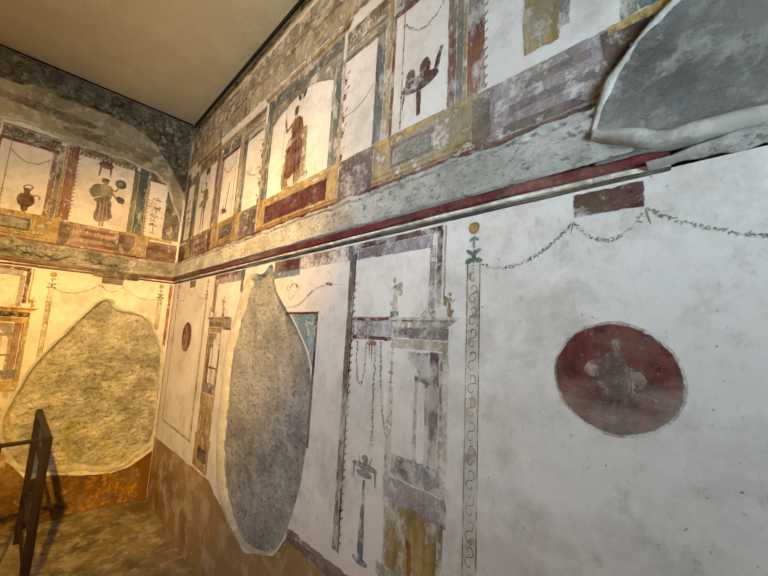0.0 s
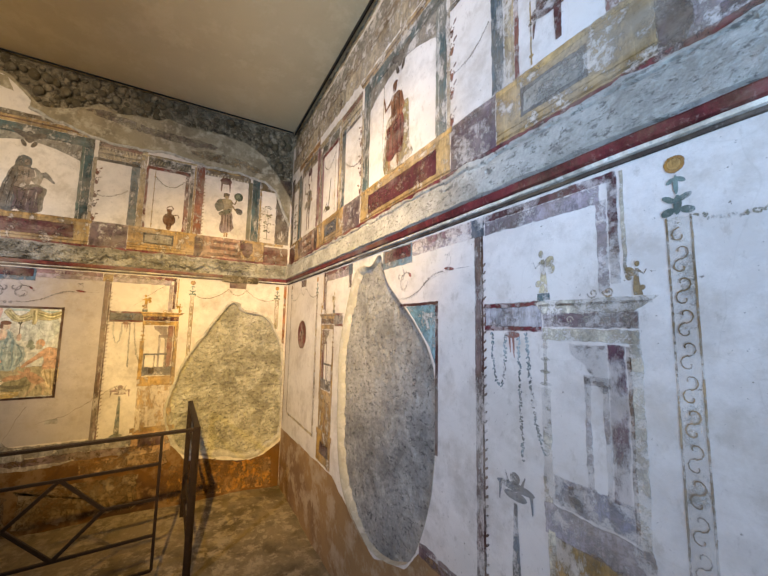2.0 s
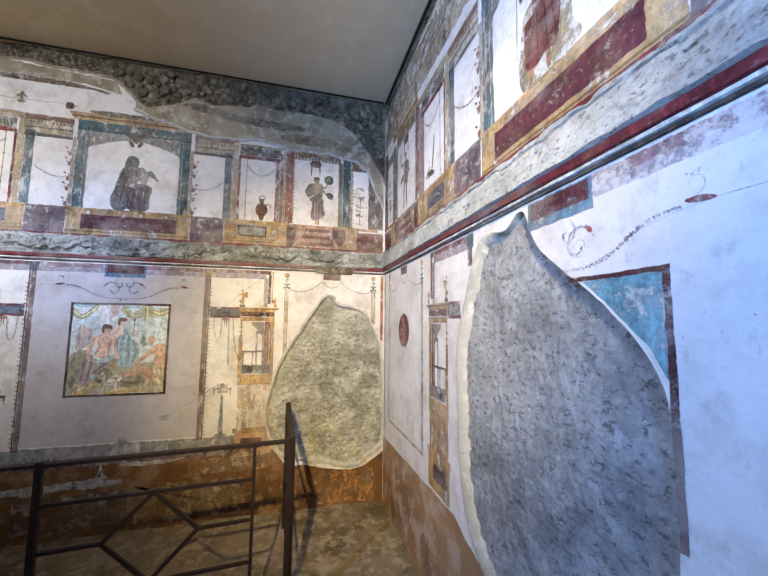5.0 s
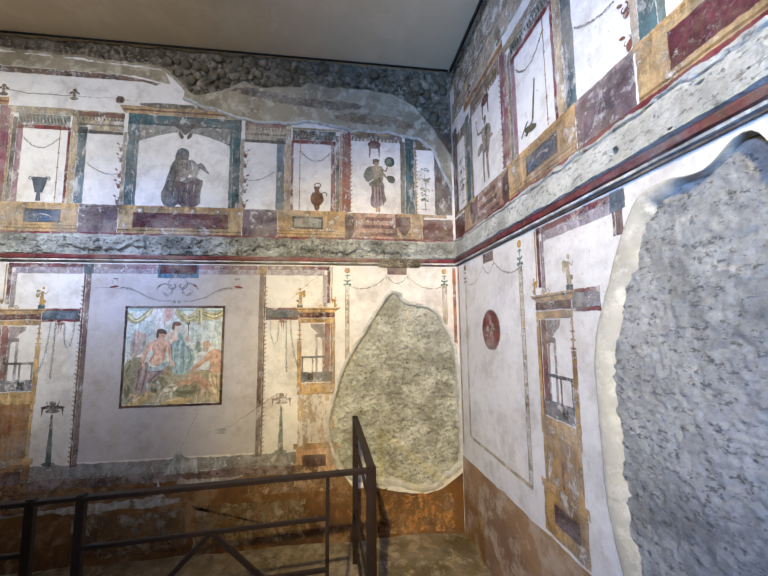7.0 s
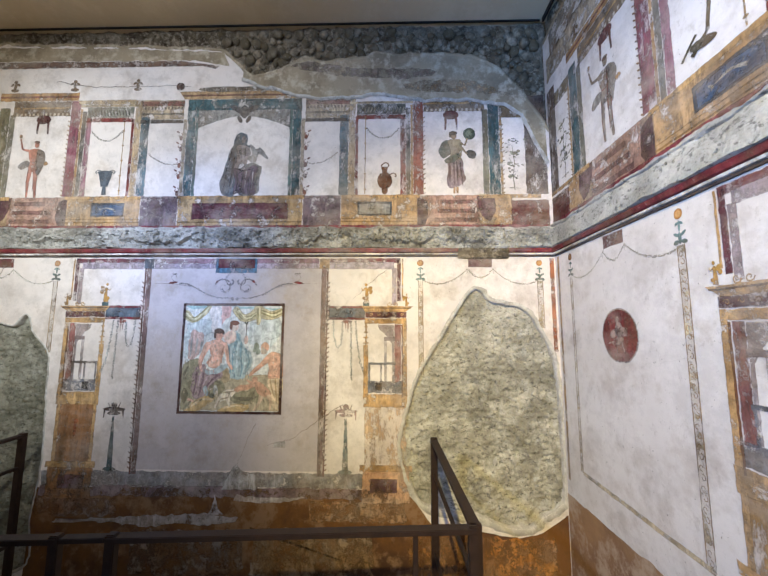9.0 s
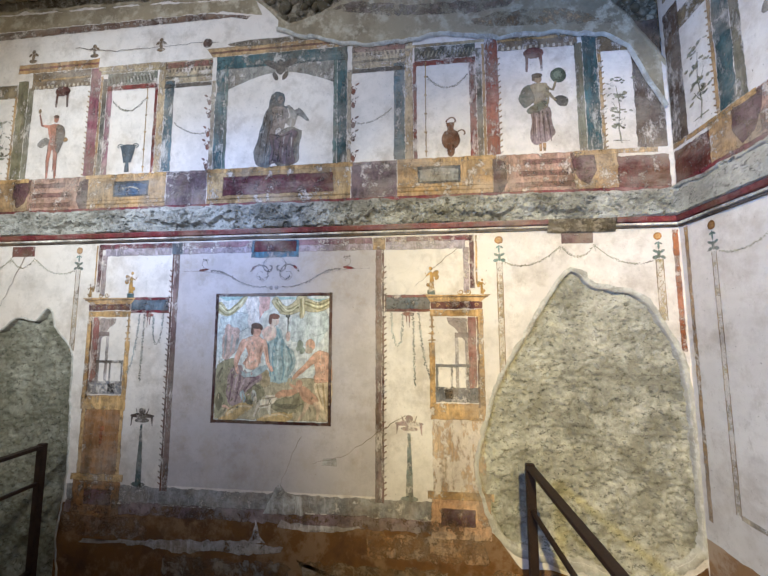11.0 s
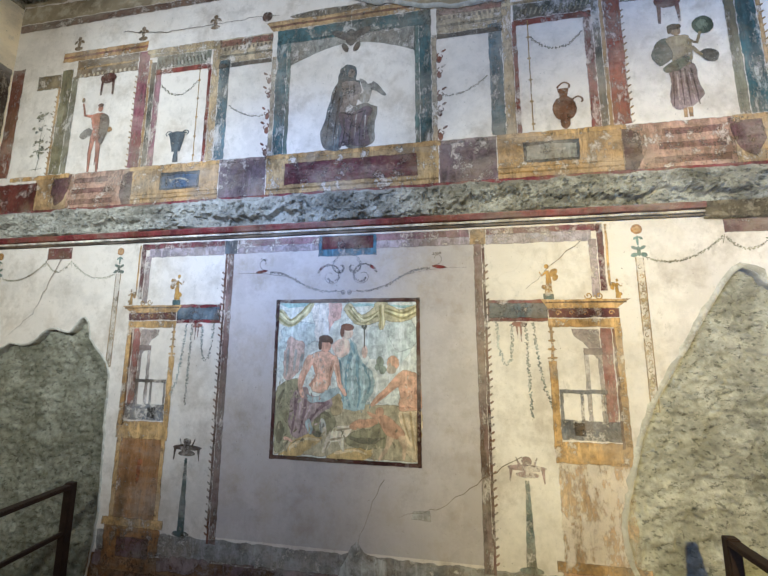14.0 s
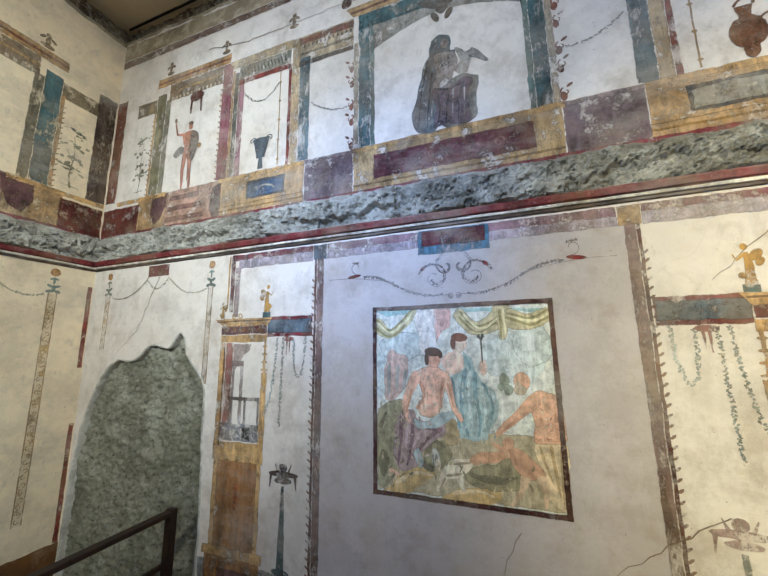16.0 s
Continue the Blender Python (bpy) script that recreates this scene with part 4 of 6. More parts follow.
def statues(m, s):
    """Painted statues and scrolls on the temple cornice."""
    m.field("painted_pedestal", s, 0.845, 1.738, 0.89, 1.762, TEAL, 5, 0.35)
    painted_statue(m, s, 0.868, 1.762, 0.135, "#b0883a" if m.W is FAR else "#c6b68e", 5, 0.4, -1)
    painted_statue(m, s, 1.13, 1.74, 0.085, "#b0883a", 5, 0.3, 1)
    m.marks("painted_scroll", s, [stroke(curl(1.02 + 0.04 * i, 1.752, 0.016, 1.2, 3.1, 1, 10), 0.005) for i in range(2)], "#a98644", 5, 0.35)


def lower_side(m, s, door, faded, lost=False, blue=SLATE, gold=GOLD, grid=True, pil_cap=SLATE, door_wear=0.2, base=0.62, skip_beam=False, worn=0.0):
    """Half of the lower zone: pilaster, little temple with window and door, candelabrum."""
    # pilaster with acanthus edge
    foot = 1.9 if lost else base + 0.06
    m.field("painted_pilaster", s, 0.57, foot, 0.605, 2.0, "#7b6560", 2, 0.35, streak=True)
    m.field("painted_pilaster_edge", s, 0.605, foot, 0.617, 1.99, "#5b3a33", 3, 0.35)
    m.field("painted_capital", s, 0.555, 1.985, 0.625, 2.056, pil_cap, 4, 0.3)
    if not lost:
        m.marks("acanthus", s, serration(0.618, base + 0.1, 1.93, 0.011, 1, 0.03), "#81604f", 3, 0.45)
    # frieze over the small panel
    m.field("painted_frieze", s, 0.625, 2.03 if worn else 2.022, 1.085, 2.056, "#70454d" if worn else "#6b3a42", 2, 0.45)
    m.field("painted_frieze_shade", s, 0.625, 1.982, 1.05, 2.03, "#a3979e", 2, 0.35)
    m.field("painted_pier", s, 1.035, 1.745, 1.066, 1.99, "#9a8b8d", 2, 0.45)
    m.field("painted_pier", s, 1.068, 1.77, 1.094, 2.056, "#603a3e", 3, 0.5)
    m.field("painted_colonnette", s, 1.1, 1.79, 1.11, 2.05, gold, 3, 0.35)
    if not skip_beam:
        m.field("painted_beam", s, 0.62, 1.647, 0.86, 1.74, "#6e2a30", 2, 0.35)
        m.field("painted_beam_panel", s, 0.625, 1.662, 0.86, 1.726, blue, 3, 0.3)
    # the little temple front
    m.shape("painted_pediment", s, [(0.862, 1.7), (1.12, 1.7), (1.175, 1.738), (0.832, 1.738)], gold, 4, 0.3 + worn, 0.003)
    m.field("painted_pediment_line", s, 0.85, 1.722, 1.16, 1.729, UMBER, 5, 0.35 + worn, 0.002)
    m.field("painted_architrave", s, 0.862, 1.662, 1.13, 1.702, "#5a3436" if not worn else "#6f565d", 4, 0.3 + worn)
    m.marks("painted_scroll", s, [stroke(curl(0.9 + 0.05 * i, 1.682, 0.012, 1.1, 0, 1, 8), 0.004) for i in range(5)], gold, 5, 0.4 + worn)
    m.field("painted_architrave", s, 0.858, 1.624, 1.13, 1.66, gold, 4, 0.3 + worn)
    m.field("painted_column", s, 0.862, 1.47, 0.874, 1.625, gold, 4, 0.35 + worn)
    m.field("painted_column", s, 0.852, 1.16, 0.884, 1.49, gold, 4, 0.35 + worn)
    m.marks("painted_column_leaf", s, [oval(0.868, 1.5 + 0.035 * i, 0.022 - 0.003 * i, 0.006, 0, 8) for i in range(4)], gold, 5, 0.3 + worn)
    m.field("painted_column", s, 1.103, 1.16, 1.132, 1.625, gold, 4, 0.35 + worn)
    m.field("painted_column_shade", s, 1.096, 1.16, 1.106, 1.62, "#6e4a2e", 5, 0.35 + worn)
    m.field("painted_pier", s, 1.05, 1.25, 1.094, 1.622, "#8a5c54" if not worn else "#6b4a55", 3, 0.45 + 0.4 * worn, streak=True)
    m.shape("painted_roof", s, [(0.945, 1.618), (1.05, 1.618), (1.05, 1.5), (1.03, 1.5), (1.015, 1.53), (0.985, 1.565), (0.95, 1.59)], "#9b8e8a", 3, 0.45 + worn)
    m.field("painted_post", s, 0.985, 1.26, 1.003, 1.535, "#b3aaa8", 3, 0.45 + worn)
    m.field("painted_lintel", s, 0.985, 1.515, 1.055, 1.54, "#7d6f6c", 4, 0.4 + worn)
    m.field("painted_post", s, 1.035, 1.26, 1.05, 1.52, "#a59a98", 3, 0.4 + worn)
    if grid:
        m.field("painted_rail", s, 0.885, 1.362, 1.06, 1.378, "#7b787a" if faded else "#66666a", 4, 0.4 + worn)
        for o in (0.885, 0.96, 1.043):
            m.field("painted_rail", s, o, 1.25, o + 0.013, 1.365, "#8d898a" if faded else "#77767a", 4, 0.45 + worn)
    m.field("painted_parapet", s, 0.884, 1.185, 1.1, 1.262, "#8f8d98" if worn else "#77777c", 3, 0.5 + 0.4 * worn)
    m.field("painted_parapet_shade", s, 0.93, 1.2, 0.97, 1.25, INK, 4, 0.45 + worn, 0.01)
    # door below
    m.field("painted_lintel", s, 0.852, 1.1, 1.135, 1.182, "#a39a9c" if worn else gold, 4, 0.35, 0.006)
    m.field("painted_door", s, 0.862, base + 0.13, 1.125, 1.11, door, 3, door_wear, 0.008, streak=True)
    if not faded:
        m.field("painted_door_frame", s, 0.862, base + 0.13, 0.885, 1.11, gold, 4, 0.35)
        m.field("painted_door_frame", s, 1.1, base + 0.13, 1.125, 1.11, gold, 4, 0.35)
        m.marks("painted_door_ornament", s, [oval(0.99, 0.95, 0.01, 0.05), oval(0.985, 1.0, 0.014, 0.014)], "#9c5a2e", 5, 0.3)
    m.field("painted_plinth", s, 0.835, base + 0.095, 1.16, base + 0.135, gold, 5, 0.4)
    m.field("painted_plinth", s, 0.85, base - 0.09, 1.145, base + 0.1, door if not faded else "#c29a72", 4, 0.35, 0.008)
    m.field("painted_plinth_panel", s, 0.9, base - 0.03, 1.07, base + 0.055, PLUM, 5, 0.4)
    if lost:
        statues(m, s)
        return
    # hangings and candelabrum
    m.leaves(s, [(0.655, 1.64), (0.66, 1.54), (0.675, 1.48), (0.69, 1.47), (0.705, 1.49), (0.715, 1.56), (0.715, 1.64)], 0.015, "#a3aaa6" if m.W is FAR else "#93a5a8", 3, 0.45)
    m.leaves(s, [(0.77, 1.64), (0.772, 1.5), (0.775, 1.36), (0.778, 1.26)], 0.015, "#a3aaa6" if m.W is FAR else "#93a5a8", 3, 0.45)
    m.leaves(s, [(0.8, 1.64), (0.812, 1.5), (0.83, 1.38), (0.86, 1.3)], 0.015, "#a3aaa6" if m.W is FAR else "#93a5a8", 3, 0.45)
    m.marks("painted_tassel", s, [oval(0.745, 1.637, 0.032, 0.012), stroke([(0.735, 1.63), (0.737, 1.58)], 0.009, 0.003), stroke([(0.75, 1.63), (0.752, 1.565)], 0.01, 0.003)], "#97645a", 4, 0.45)
    stem = "#86908c" if faded else "#6b757c" if m.W is RIGHT else "#4f5d5c"
    rise = 0.1 if m.W is RIGHT else 0.0
    m.marks("painted_candelabrum", s, [stroke([(0.745, base + 0.08), (0.745, 1.03 + rise)], 0.04, 0.016), oval(0.745, base + 0.09, 0.045, 0.014)], stem, 4, 0.4)
    m.marks("painted_candelabrum_top", s, [oval(0.745, 1.075 + rise, 0.075, 0.013), oval(0.745, 1.05 + rise, 0.045, 0.014), oval(0.745, 1.1 + rise, 0.022, 0.018), stroke([(0.685, 1.07 + rise), (0.68, 1.02 + rise)], 0.014, 0.004), stroke([(0.805, 1.07 + rise), (0.81, 1.02 + rise)], 0.014, 0.004), stroke([(0.72, 1.08 + rise), (0.705, 1.115 + rise)], 0.012, 0.004), stroke([(0.77, 1.08 + rise), (0.785, 1.115 + rise)], 0.012, 0.004)], "#a58c88" if faded else "#757d86" if m.W is RIGHT else "#4a3f3d", 4, 0.35 if not faded else 0.6)
    statues(m, s)


def columnette(m, s, o, v0, colour="#bfa67c", w=0.014, pattern=True):
    """A slim painted colonnette with a teal capital and a gilt ball."""
    m.field("painted_colonnette", s, o - w, v0, o + w, 1.905, colour, 2, 0.85, 0.003)
    for e in (-1, 1):
        m.field("painted_colonnette_line", s, o + e * w - 0.0025, v0, o + e * w + 0.0025, 1.905, "#a08660", 3, 0.45, 0.001)
    if pattern:
        n = int((1.9 - v0) / 0.034)
        rows = [stroke(curl(o, v0 + 0.02 + 0.034 * i, w * 0.8, 0.8, 1.57 * (1 + 2 * (i % 2)), 1, 8), 0.003) for i in range(n)]
        m.marks("painted_scrollwork", s, rows, "#94764c", 3, 0.3, "", 0.0)
    m.marks("painted_capital", s, [oval(o - 0.018, 1.915, 0.014, 0.009, 0.3), oval(o + 0.018, 1.915, 0.014, 0.009, -0.3), oval(o, 1.93, 0.008, 0.022), oval(o - 0.015, 1.945, 0.015, 0.007, -0.5), oval(o + 0.015, 1.945, 0.015, 0.007, 0.5), oval(o, 1.975, 0.005, 0.022), oval(o - 0.01, 1.985, 0.01, 0.005, 0.6), oval(o + 0.01, 1.985, 0.01, 0.005, -0.6)], "#6f8580", 4, 0.25)
    m.marks("gilt_ball", s, [oval(o, 2.022, 0.021, 0.021, 0, 20)], "#a3722f", 4, 0.15)
    m.marks("gilt_ball_rim", s, [oval(o, 2.022, 0.014, 0.014, 0, 16)], "#b98c4c", 5, 0.2)


def side_panel(m, s, o, medallion=True, end=2.0, mz=1.58):
    """The outer panel: plaque, garlands and medallion."""
    m.field("painted_plaque", s, o - 0.078, 1.993, o + 0.078, 2.057, MAROON, 2, 0.2)
    m.leaves(s, sag(1.25, 1.9, o - 0.08, 1.985, 0.05), 0.012, "#9c9a84", 3)
    m.leaves(s, sag(o - 0.075, 1.975, o + 0.075, 1.975, 0.05), 0.013, "#9c9a84", 3)
    m.leaves(s, sag(o + 0.08, 1.985, end - 0.03, 1.9, 0.05), 0.012, "#9c9a84", 3)
    m.marks("painted_ribbon", s, [stroke([(o - 0.08, 1.985), (o - 0.088, 1.95)], 0.004, 0.002), stroke([(o + 0.08, 1.985), (o + 0.088, 1.95)], 0.004, 0.002)], "#9c9a84", 3)
    if medallion:
        k = 0.124 / m.k[s]
        m.marks("medallion_rim", s, [oval(o, mz + 0.000, k + 0.007, 0.13, 0, 40)], "#b5a395", 2, 0.5)
        m.marks("medallion", s, [oval(o, mz + 0.000, k, 0.123, 0, 40)], "#70302c", 4, 0.05 - m.fade[s], "dark red painted medallion with a worn group")
        m.marks("medallion_group", s, [oval(o, mz + 0.025, 0.03, 0.04), oval(o + 0.008, mz + 0.075, 0.014, 0.016), oval(o - 0.035, mz + 0.020, 0.028, 0.02, 0.5), oval(o + 0.04, mz + 0.005, 0.03, 0.022, -0.6), oval(o + 0.01, mz - 0.025, 0.045, 0.02, -0.3), stroke([(o - 0.015, mz - 0.030), (o - 0.035, mz - 0.080)], 0.016, 0.01), stroke([(o + 0.02, mz - 0.030), (o + 0.02, mz - 0.085)], 0.016, 0.01), stroke([(o + 0.05, mz - 0.030), (o + 0.085, mz - 0.040)], 0.01, 0.005)], "#a58d80", 5, 0.5, "", 0.006)


def centre_field(m, band_wear=0.4, scroll_wear=0.3, bud="#7c2c2c", sides=(-1, 1)):
    """The middle panel's frieze, plaque and scrolls."""
    for s in sides:
        m.field("painted_frieze", s, 0.0, 2.02, 0.555, 2.056, "#8a6d74", 2, band_wear)
        m.field("painted_frieze", s, 0.0, 1.985, 0.555, 2.022, "#a498a0", 2, band_wear)
    m.middle("painted_plaque", 0.14, 1.955, 2.057, "#54758a", 3, 0.35)
    m.middle("painted_plaque", 0.125, 1.988, 2.052, MAROON, 4, 0.25)
    for s in sides:
        m.marks("painted_scroll", s, [stroke(curl(0.075, 1.86, 0.062, 1.3, 0.3, 1), 0.003), stroke(curl(0.03, 1.9, 0.04, 1.0, 1.2, -1), 0.003), stroke(sag(0.02, 1.79, 0.25, 1.85, 0.02), 0.0025), stroke(sag(0.24, 1.85, 0.54, 1.885, -0.012), 0.0025), stroke(curl(0.41, 1.93, 0.03, 0.8, 4.6, 1), 0.003), oval(0.015, 1.785, 0.012, 0.012)], "#a5a1a8", 3, scroll_wear + 0.1, "", 0.002)
        m.leaves(s, curl(0.075, 1.86, 0.066, 0.9, 0.3, 1), 0.012, "#8d8b90", 4, scroll_wear + 0.1)
        m.leaves(s, curl(0.03, 1.905, 0.044, 0.8, 1.2, -1), 0.011, "#8d8b90", 4, scroll_wear + 0.1)
        m.leaves(s, sag(0.05, 1.79, 0.25, 1.85, 0.02) + sag(0.26, 1.855, 0.38, 1.885, -0.01), 0.013, "#7d7c80", 4, scroll_wear)
        m.leaves(s, [(0.4, 1.95), (0.43, 1.955)], 0.012, "#6f6f70", 4, scroll_wear)
        m.marks("painted_bud", s, [oval(0.42, 1.892, 0.032, 0.008, -0.1), oval(0.12, 1.9, 0.008, 0.014, 0.8)], bud, 4, 0.2)


def upper_side(m, s, full=True, last=2.08, steps=("#a3826f", "#76584f"), olive=TEAL, end_from=1.935, end="#57493f"):
    """Half of the upper zone: base, pillars, panels and entablatures."""
    # base zone
    m.field("painted_base", s, 0.43, 2.275, 0.69, 2.487, "#6b5a5f", 2, 0.35)
    m.field("painted_base_line", s, 0.43, 2.468, 0.69, 2.49, "#8d7c7a", 3, 0.4)
    m.field("painted_base", s, 0.69, 2.275, 1.205, 2.49, OCHRE, 2, 0.35)
    m.field("painted_base_line", s, 0.69, 2.468, 1.225, 2.492, GOLD, 3, 0.35)
    m.field("painted_base_line", s, 0.69, 2.3, 1.205, 2.309, "#8a6a34", 3, 0.45)
    m.field("painted_base_line", s, 0.69, 2.325, 1.205, 2.33, "#8a6a34", 3, 0.45)
    m.field("painted_inset", s, 0.8, 2.345, 1.035, 2.445, "#3f4246", 3, 0.3)
    m.shape("painted_inset_field", s, [(0.812, 2.356), (1.023, 2.356), (1.023, 2.425), (0.92, 2.436), (0.812, 2.425)], "#3f4f66" if s < 0 else "#85837a", 4, 0.25)
    m.marks("painted_dolphin", s, [stroke(sag(0.86, 2.385, 0.97, 2.39, -0.02), 0.013, 0.005), oval(0.97, 2.398, 0.012, 0.006, 0.8)], "#a09a8c", 5, 0.4)
    m.field("painted_base", s, 1.2, 2.275, 1.29, 2.487, "#8f7a66", 1, 0.3)
    m.field("painted_base", s, 1.6, 2.275, 1.73, 2.487, "#a38c68", 1, 0.3)
    m.shape("painted_drum", s, [(1.205, 2.28), (1.25, 2.28), (1.28, 2.33), (1.27, 2.45), (1.205, 2.48)], "#54403e", 2, 0.35)
    m.field("painted_steps", s, 1.26, 2.275, 1.62, 2.487, steps[0], 1, 0.4)
    for i in range(3):
        m.field("painted_step", s, 1.32 + 0.02 * i, 2.3 + 0.062 * i, 1.6 - 0.01 * i, 2.33 + 0.062 * i, steps[1], 2, 0.4)
    m.shape("painted_drum", s, [(1.6, 2.48), (1.72, 2.48), (1.73, 2.38), (1.69, 2.3), (1.64, 2.33), (1.61, 2.4)], "#5b3f40", 3, 0.35)
    m.field("painted_base", s, 1.715, 2.275, 1.84, 2.49, OCHRE, 2, 0.35)
    m.field("painted_base", s, 1.83, 2.275, last, 2.45, "#5a2c24", 3, 0.3, 0.008)
    m.field("painted_base_line", s, 1.62, 2.462, min(2.03, last), 2.49, GOLD, 4, 0.35)
    m.field("painted_red_line", s, 0.0, 2.25, last, 2.295 if m.W is RIGHT else 2.283, "#6e2a33", 4, 0.25)
    # pillars
    m.field("painted_pillar", s, 0.322, 2.49, 0.345, 3.16, "#67766f", 2, 0.4, streak=True)
    m.field("painted_pillar", s, 0.345, 2.49, 0.405, 3.2, TEAL, 2, 0.4, 0.006, streak=True)
    m.field("painted_pillar_edge", s, 0.405, 2.49, 0.43, 3.05, "#b3a48c", 2, 0.4)
    m.field("painted_pillar", s, 0.672, 2.49, 0.735, 3.07, "#5c6b70", 2, 0.4, 0.005, streak=True)
    m.field("painted_pillar", s, 0.735, 2.49, 0.782, 3.2, "#b39d78", 2, 0.4, streak=True)
    m.field("painted_pillar_edge", s, 0.782, 2.49, 0.802, 3.06, "#7b3b33", 3, 0.35)
    m.field("painted_pillar", s, 1.09, 2.49, 1.13, 3.07, "#7c463d" if s > 0 else "#8a646c", 2, 0.4, streak=True)
    m.field("painted_pillar", s, 1.13, 2.49, 1.162, 3.12, "#6a665c", 2, 0.4, streak=True)
    m.field("painted_pillar_edge", s, 1.162, 2.49, 1.178, 3.14, OCHRE, 3, 0.35)
    m.field("painted_pillar", s, 1.178, 2.49, 1.25, 3.2, "#84493a" if s > 0 else "#84505a", 2, 0.45, 0.005, streak=True)
    m.marks("acanthus", s, serration(1.25, 2.5, 3.08, 0.011, 1, 0.034), "#8d7040", 3, 0.3)
    m.field("painted_pillar", s, 1.65, 2.49, 1.692, 3.1, "#77725f", 2, 0.4, streak=True)
    m.field("painted_pillar", s, 1.692, 2.49, 1.768, 3.15, olive, 2, 0.4, 0.006, streak=True)
    m.field("painted_pillar_edge", s, 1.768, 2.49, 1.785, 3.05, OCHRE, 3, 0.35)
    m.marks("acanthus", s, serration(1.785, 2.5, 3.03, 0.01, 1, 0.032), "#8d7040", 3, 0.3)
    m.field("painted_pillar", s, end_from, 2.49, last, 3.2, end, 2, 0.35, 0.006, streak=True)
    # lintels and entablatures
    m.field("painted_lintel", s, 0.43, 3.022, 0.74, 3.05, "#5d564e", 3, 0.35)
    m.field("painted_entablature", s, 0.43, 3.05, 0.74, 3.2, "#ab9a7c", 1, 0.45)
    m.field("painted_moulding", s, 0.43, 3.085, 0.74, 3.1, "#7c7463", 3, 0.45)
    m.field("painted_moulding", s, 0.43, 3.15, 0.74, 3.19, "#7a5648", 3, 0.45)
    m.marks("painted_dentils", s, [rect(0.44 + 0.024 * i, 3.125, 0.452 + 0.024 * i, 3.145) for i in range(12)], "#6d6455", 4, 0.4)
    m.field("painted_lintel", s, 0.79, 3.035, 1.13, 3.068, "#7c3d36", 3, 0.35)
    m.field("painted_entablature", s, 0.79, 3.068, 1.13, 3.15, "#5d5d52" if s > 0 else "#807f70", 2, 0.5)
    m.marks("painted_dentils", s, [stroke([(0.82 + 0.022 * i, 3.085), (0.832 + 0.022 * i, 3.125)], 0.009) for i in range(14)], "#a79f86" if s > 0 else "#5d564a", 4, 0.5)
    m.field("painted_moulding", s, 0.74, 3.15, 1.18, 3.17, "#a89672", 3, 0.4)
    m.field("painted_entablature", s, 1.25, 3.085, 1.67, 3.2, "#7c6b55", 2, 0.4, 0.006)
    m.field("painted_moulding", s, 1.25, 3.14, 1.67, 3.155, "#a98a55", 3, 0.4)
    m.marks("painted_dentils", s, [rect(1.27 + 0.03 * i, 3.088, 1.285 + 0.03 * i, 3.108) for i in range(13)], "#cfc3aa", 4, 0.3)
    m.field("painted_entablature", s, 1.768, 3.035, 1.94, 3.13, "#77694f", 2, 0.45)
    m.marks("painted_hanging", s, [oval(1.44, 3.06, 0.055, 0.035), stroke([(1.405, 3.06), (1.4, 2.95)], 0.02, 0.012), stroke([(1.475, 3.06), (1.48, 2.95)], 0.02, 0.012)], "#66403a", 5, 0.3)
    # side stems with acanthus, garlands
    for i in range(5):
        v = 2.51 + 0.1 * i + 0.02 * (i % 2)
        m.marks("painted_tendril", s, [stroke(curl(0.448, v + 0.02, 0.02, 0.9, 2.0, 1, 10), 0.007, 0.004), oval(0.44, v, 0.012, 0.02), oval(0.462, v + 0.045, 0.014, 0.006, 0.6)], "#7b4a3c", 3, 0.3)
    m.leaves(s, sag(0.455, 2.72, 0.665, 2.8, 0.03), 0.012, "#837c70", 3)
    m.leaves(s, sag(0.86, 2.97, 1.085, 2.97, 0.075), 0.014, "#6f6b58", 3)
    m.marks("painted_cord", s, [stroke([(0.85, 2.5), (0.852, 3.06)], 0.006), *[oval(0.851, 2.53 + 0.11 * i, 0.009, 0.006) for i in range(5)]], "#a5864e", 3, 0.3)
    # small tree in the last panel
    rng = random.Random(5 + s)
    crown = [oval(1.855 + rng.gauss(0, 0.028), v + rng.gauss(0, 0.016), rng.uniform(0.006, 0.018), rng.uniform(0.004, 0.009), rng.uniform(-0.6, 0.6), 7) for v in (2.63, 2.7, 2.78, 2.86) for _ in range(13)]
    m.marks("painted_tree", s, [stroke([(1.86, 2.52), (1.85, 2.6), (1.862, 2.72), (1.85, 2.84)], 0.01, 0.004), stroke([(1.85, 2.6), (1.885, 2.66)], 0.006, 0.003), stroke([(1.858, 2.68), (1.825, 2.75)], 0.006, 0.003), stroke([(1.82, 2.535), (1.9, 2.53)], 0.008, 0.003), *crown], "#94927a", 3, 0.5)
    # frieze above
    if full:
        m.field("painted_cornice", s, 1.2, 3.2, 1.78, 3.265, "#a88450", 3, 0.35)
        m.field("painted_cornice_line", s, 1.2, 3.225, 1.78, 3.24, "#7a4a3a", 4, 0.4)
        m.field("painted_cornice", s, 0.78, 3.17, 1.2, 3.205, "#b5a27c", 3, 0.4)
        for o in (1.68, 1.24, 0.78):
            m.marks("painted_finial", s, [oval(o, 3.285, 0.03, 0.014), oval(o, 3.315, 0.012, 0.025), oval(o - 0.022, 3.33, 0.016, 0.009, 0.7), oval(o + 0.022, 3.33, 0.016, 0.009, -0.7), oval(o, 3.35, 0.014, 0.014)], "#77634a", 4, 0.3)


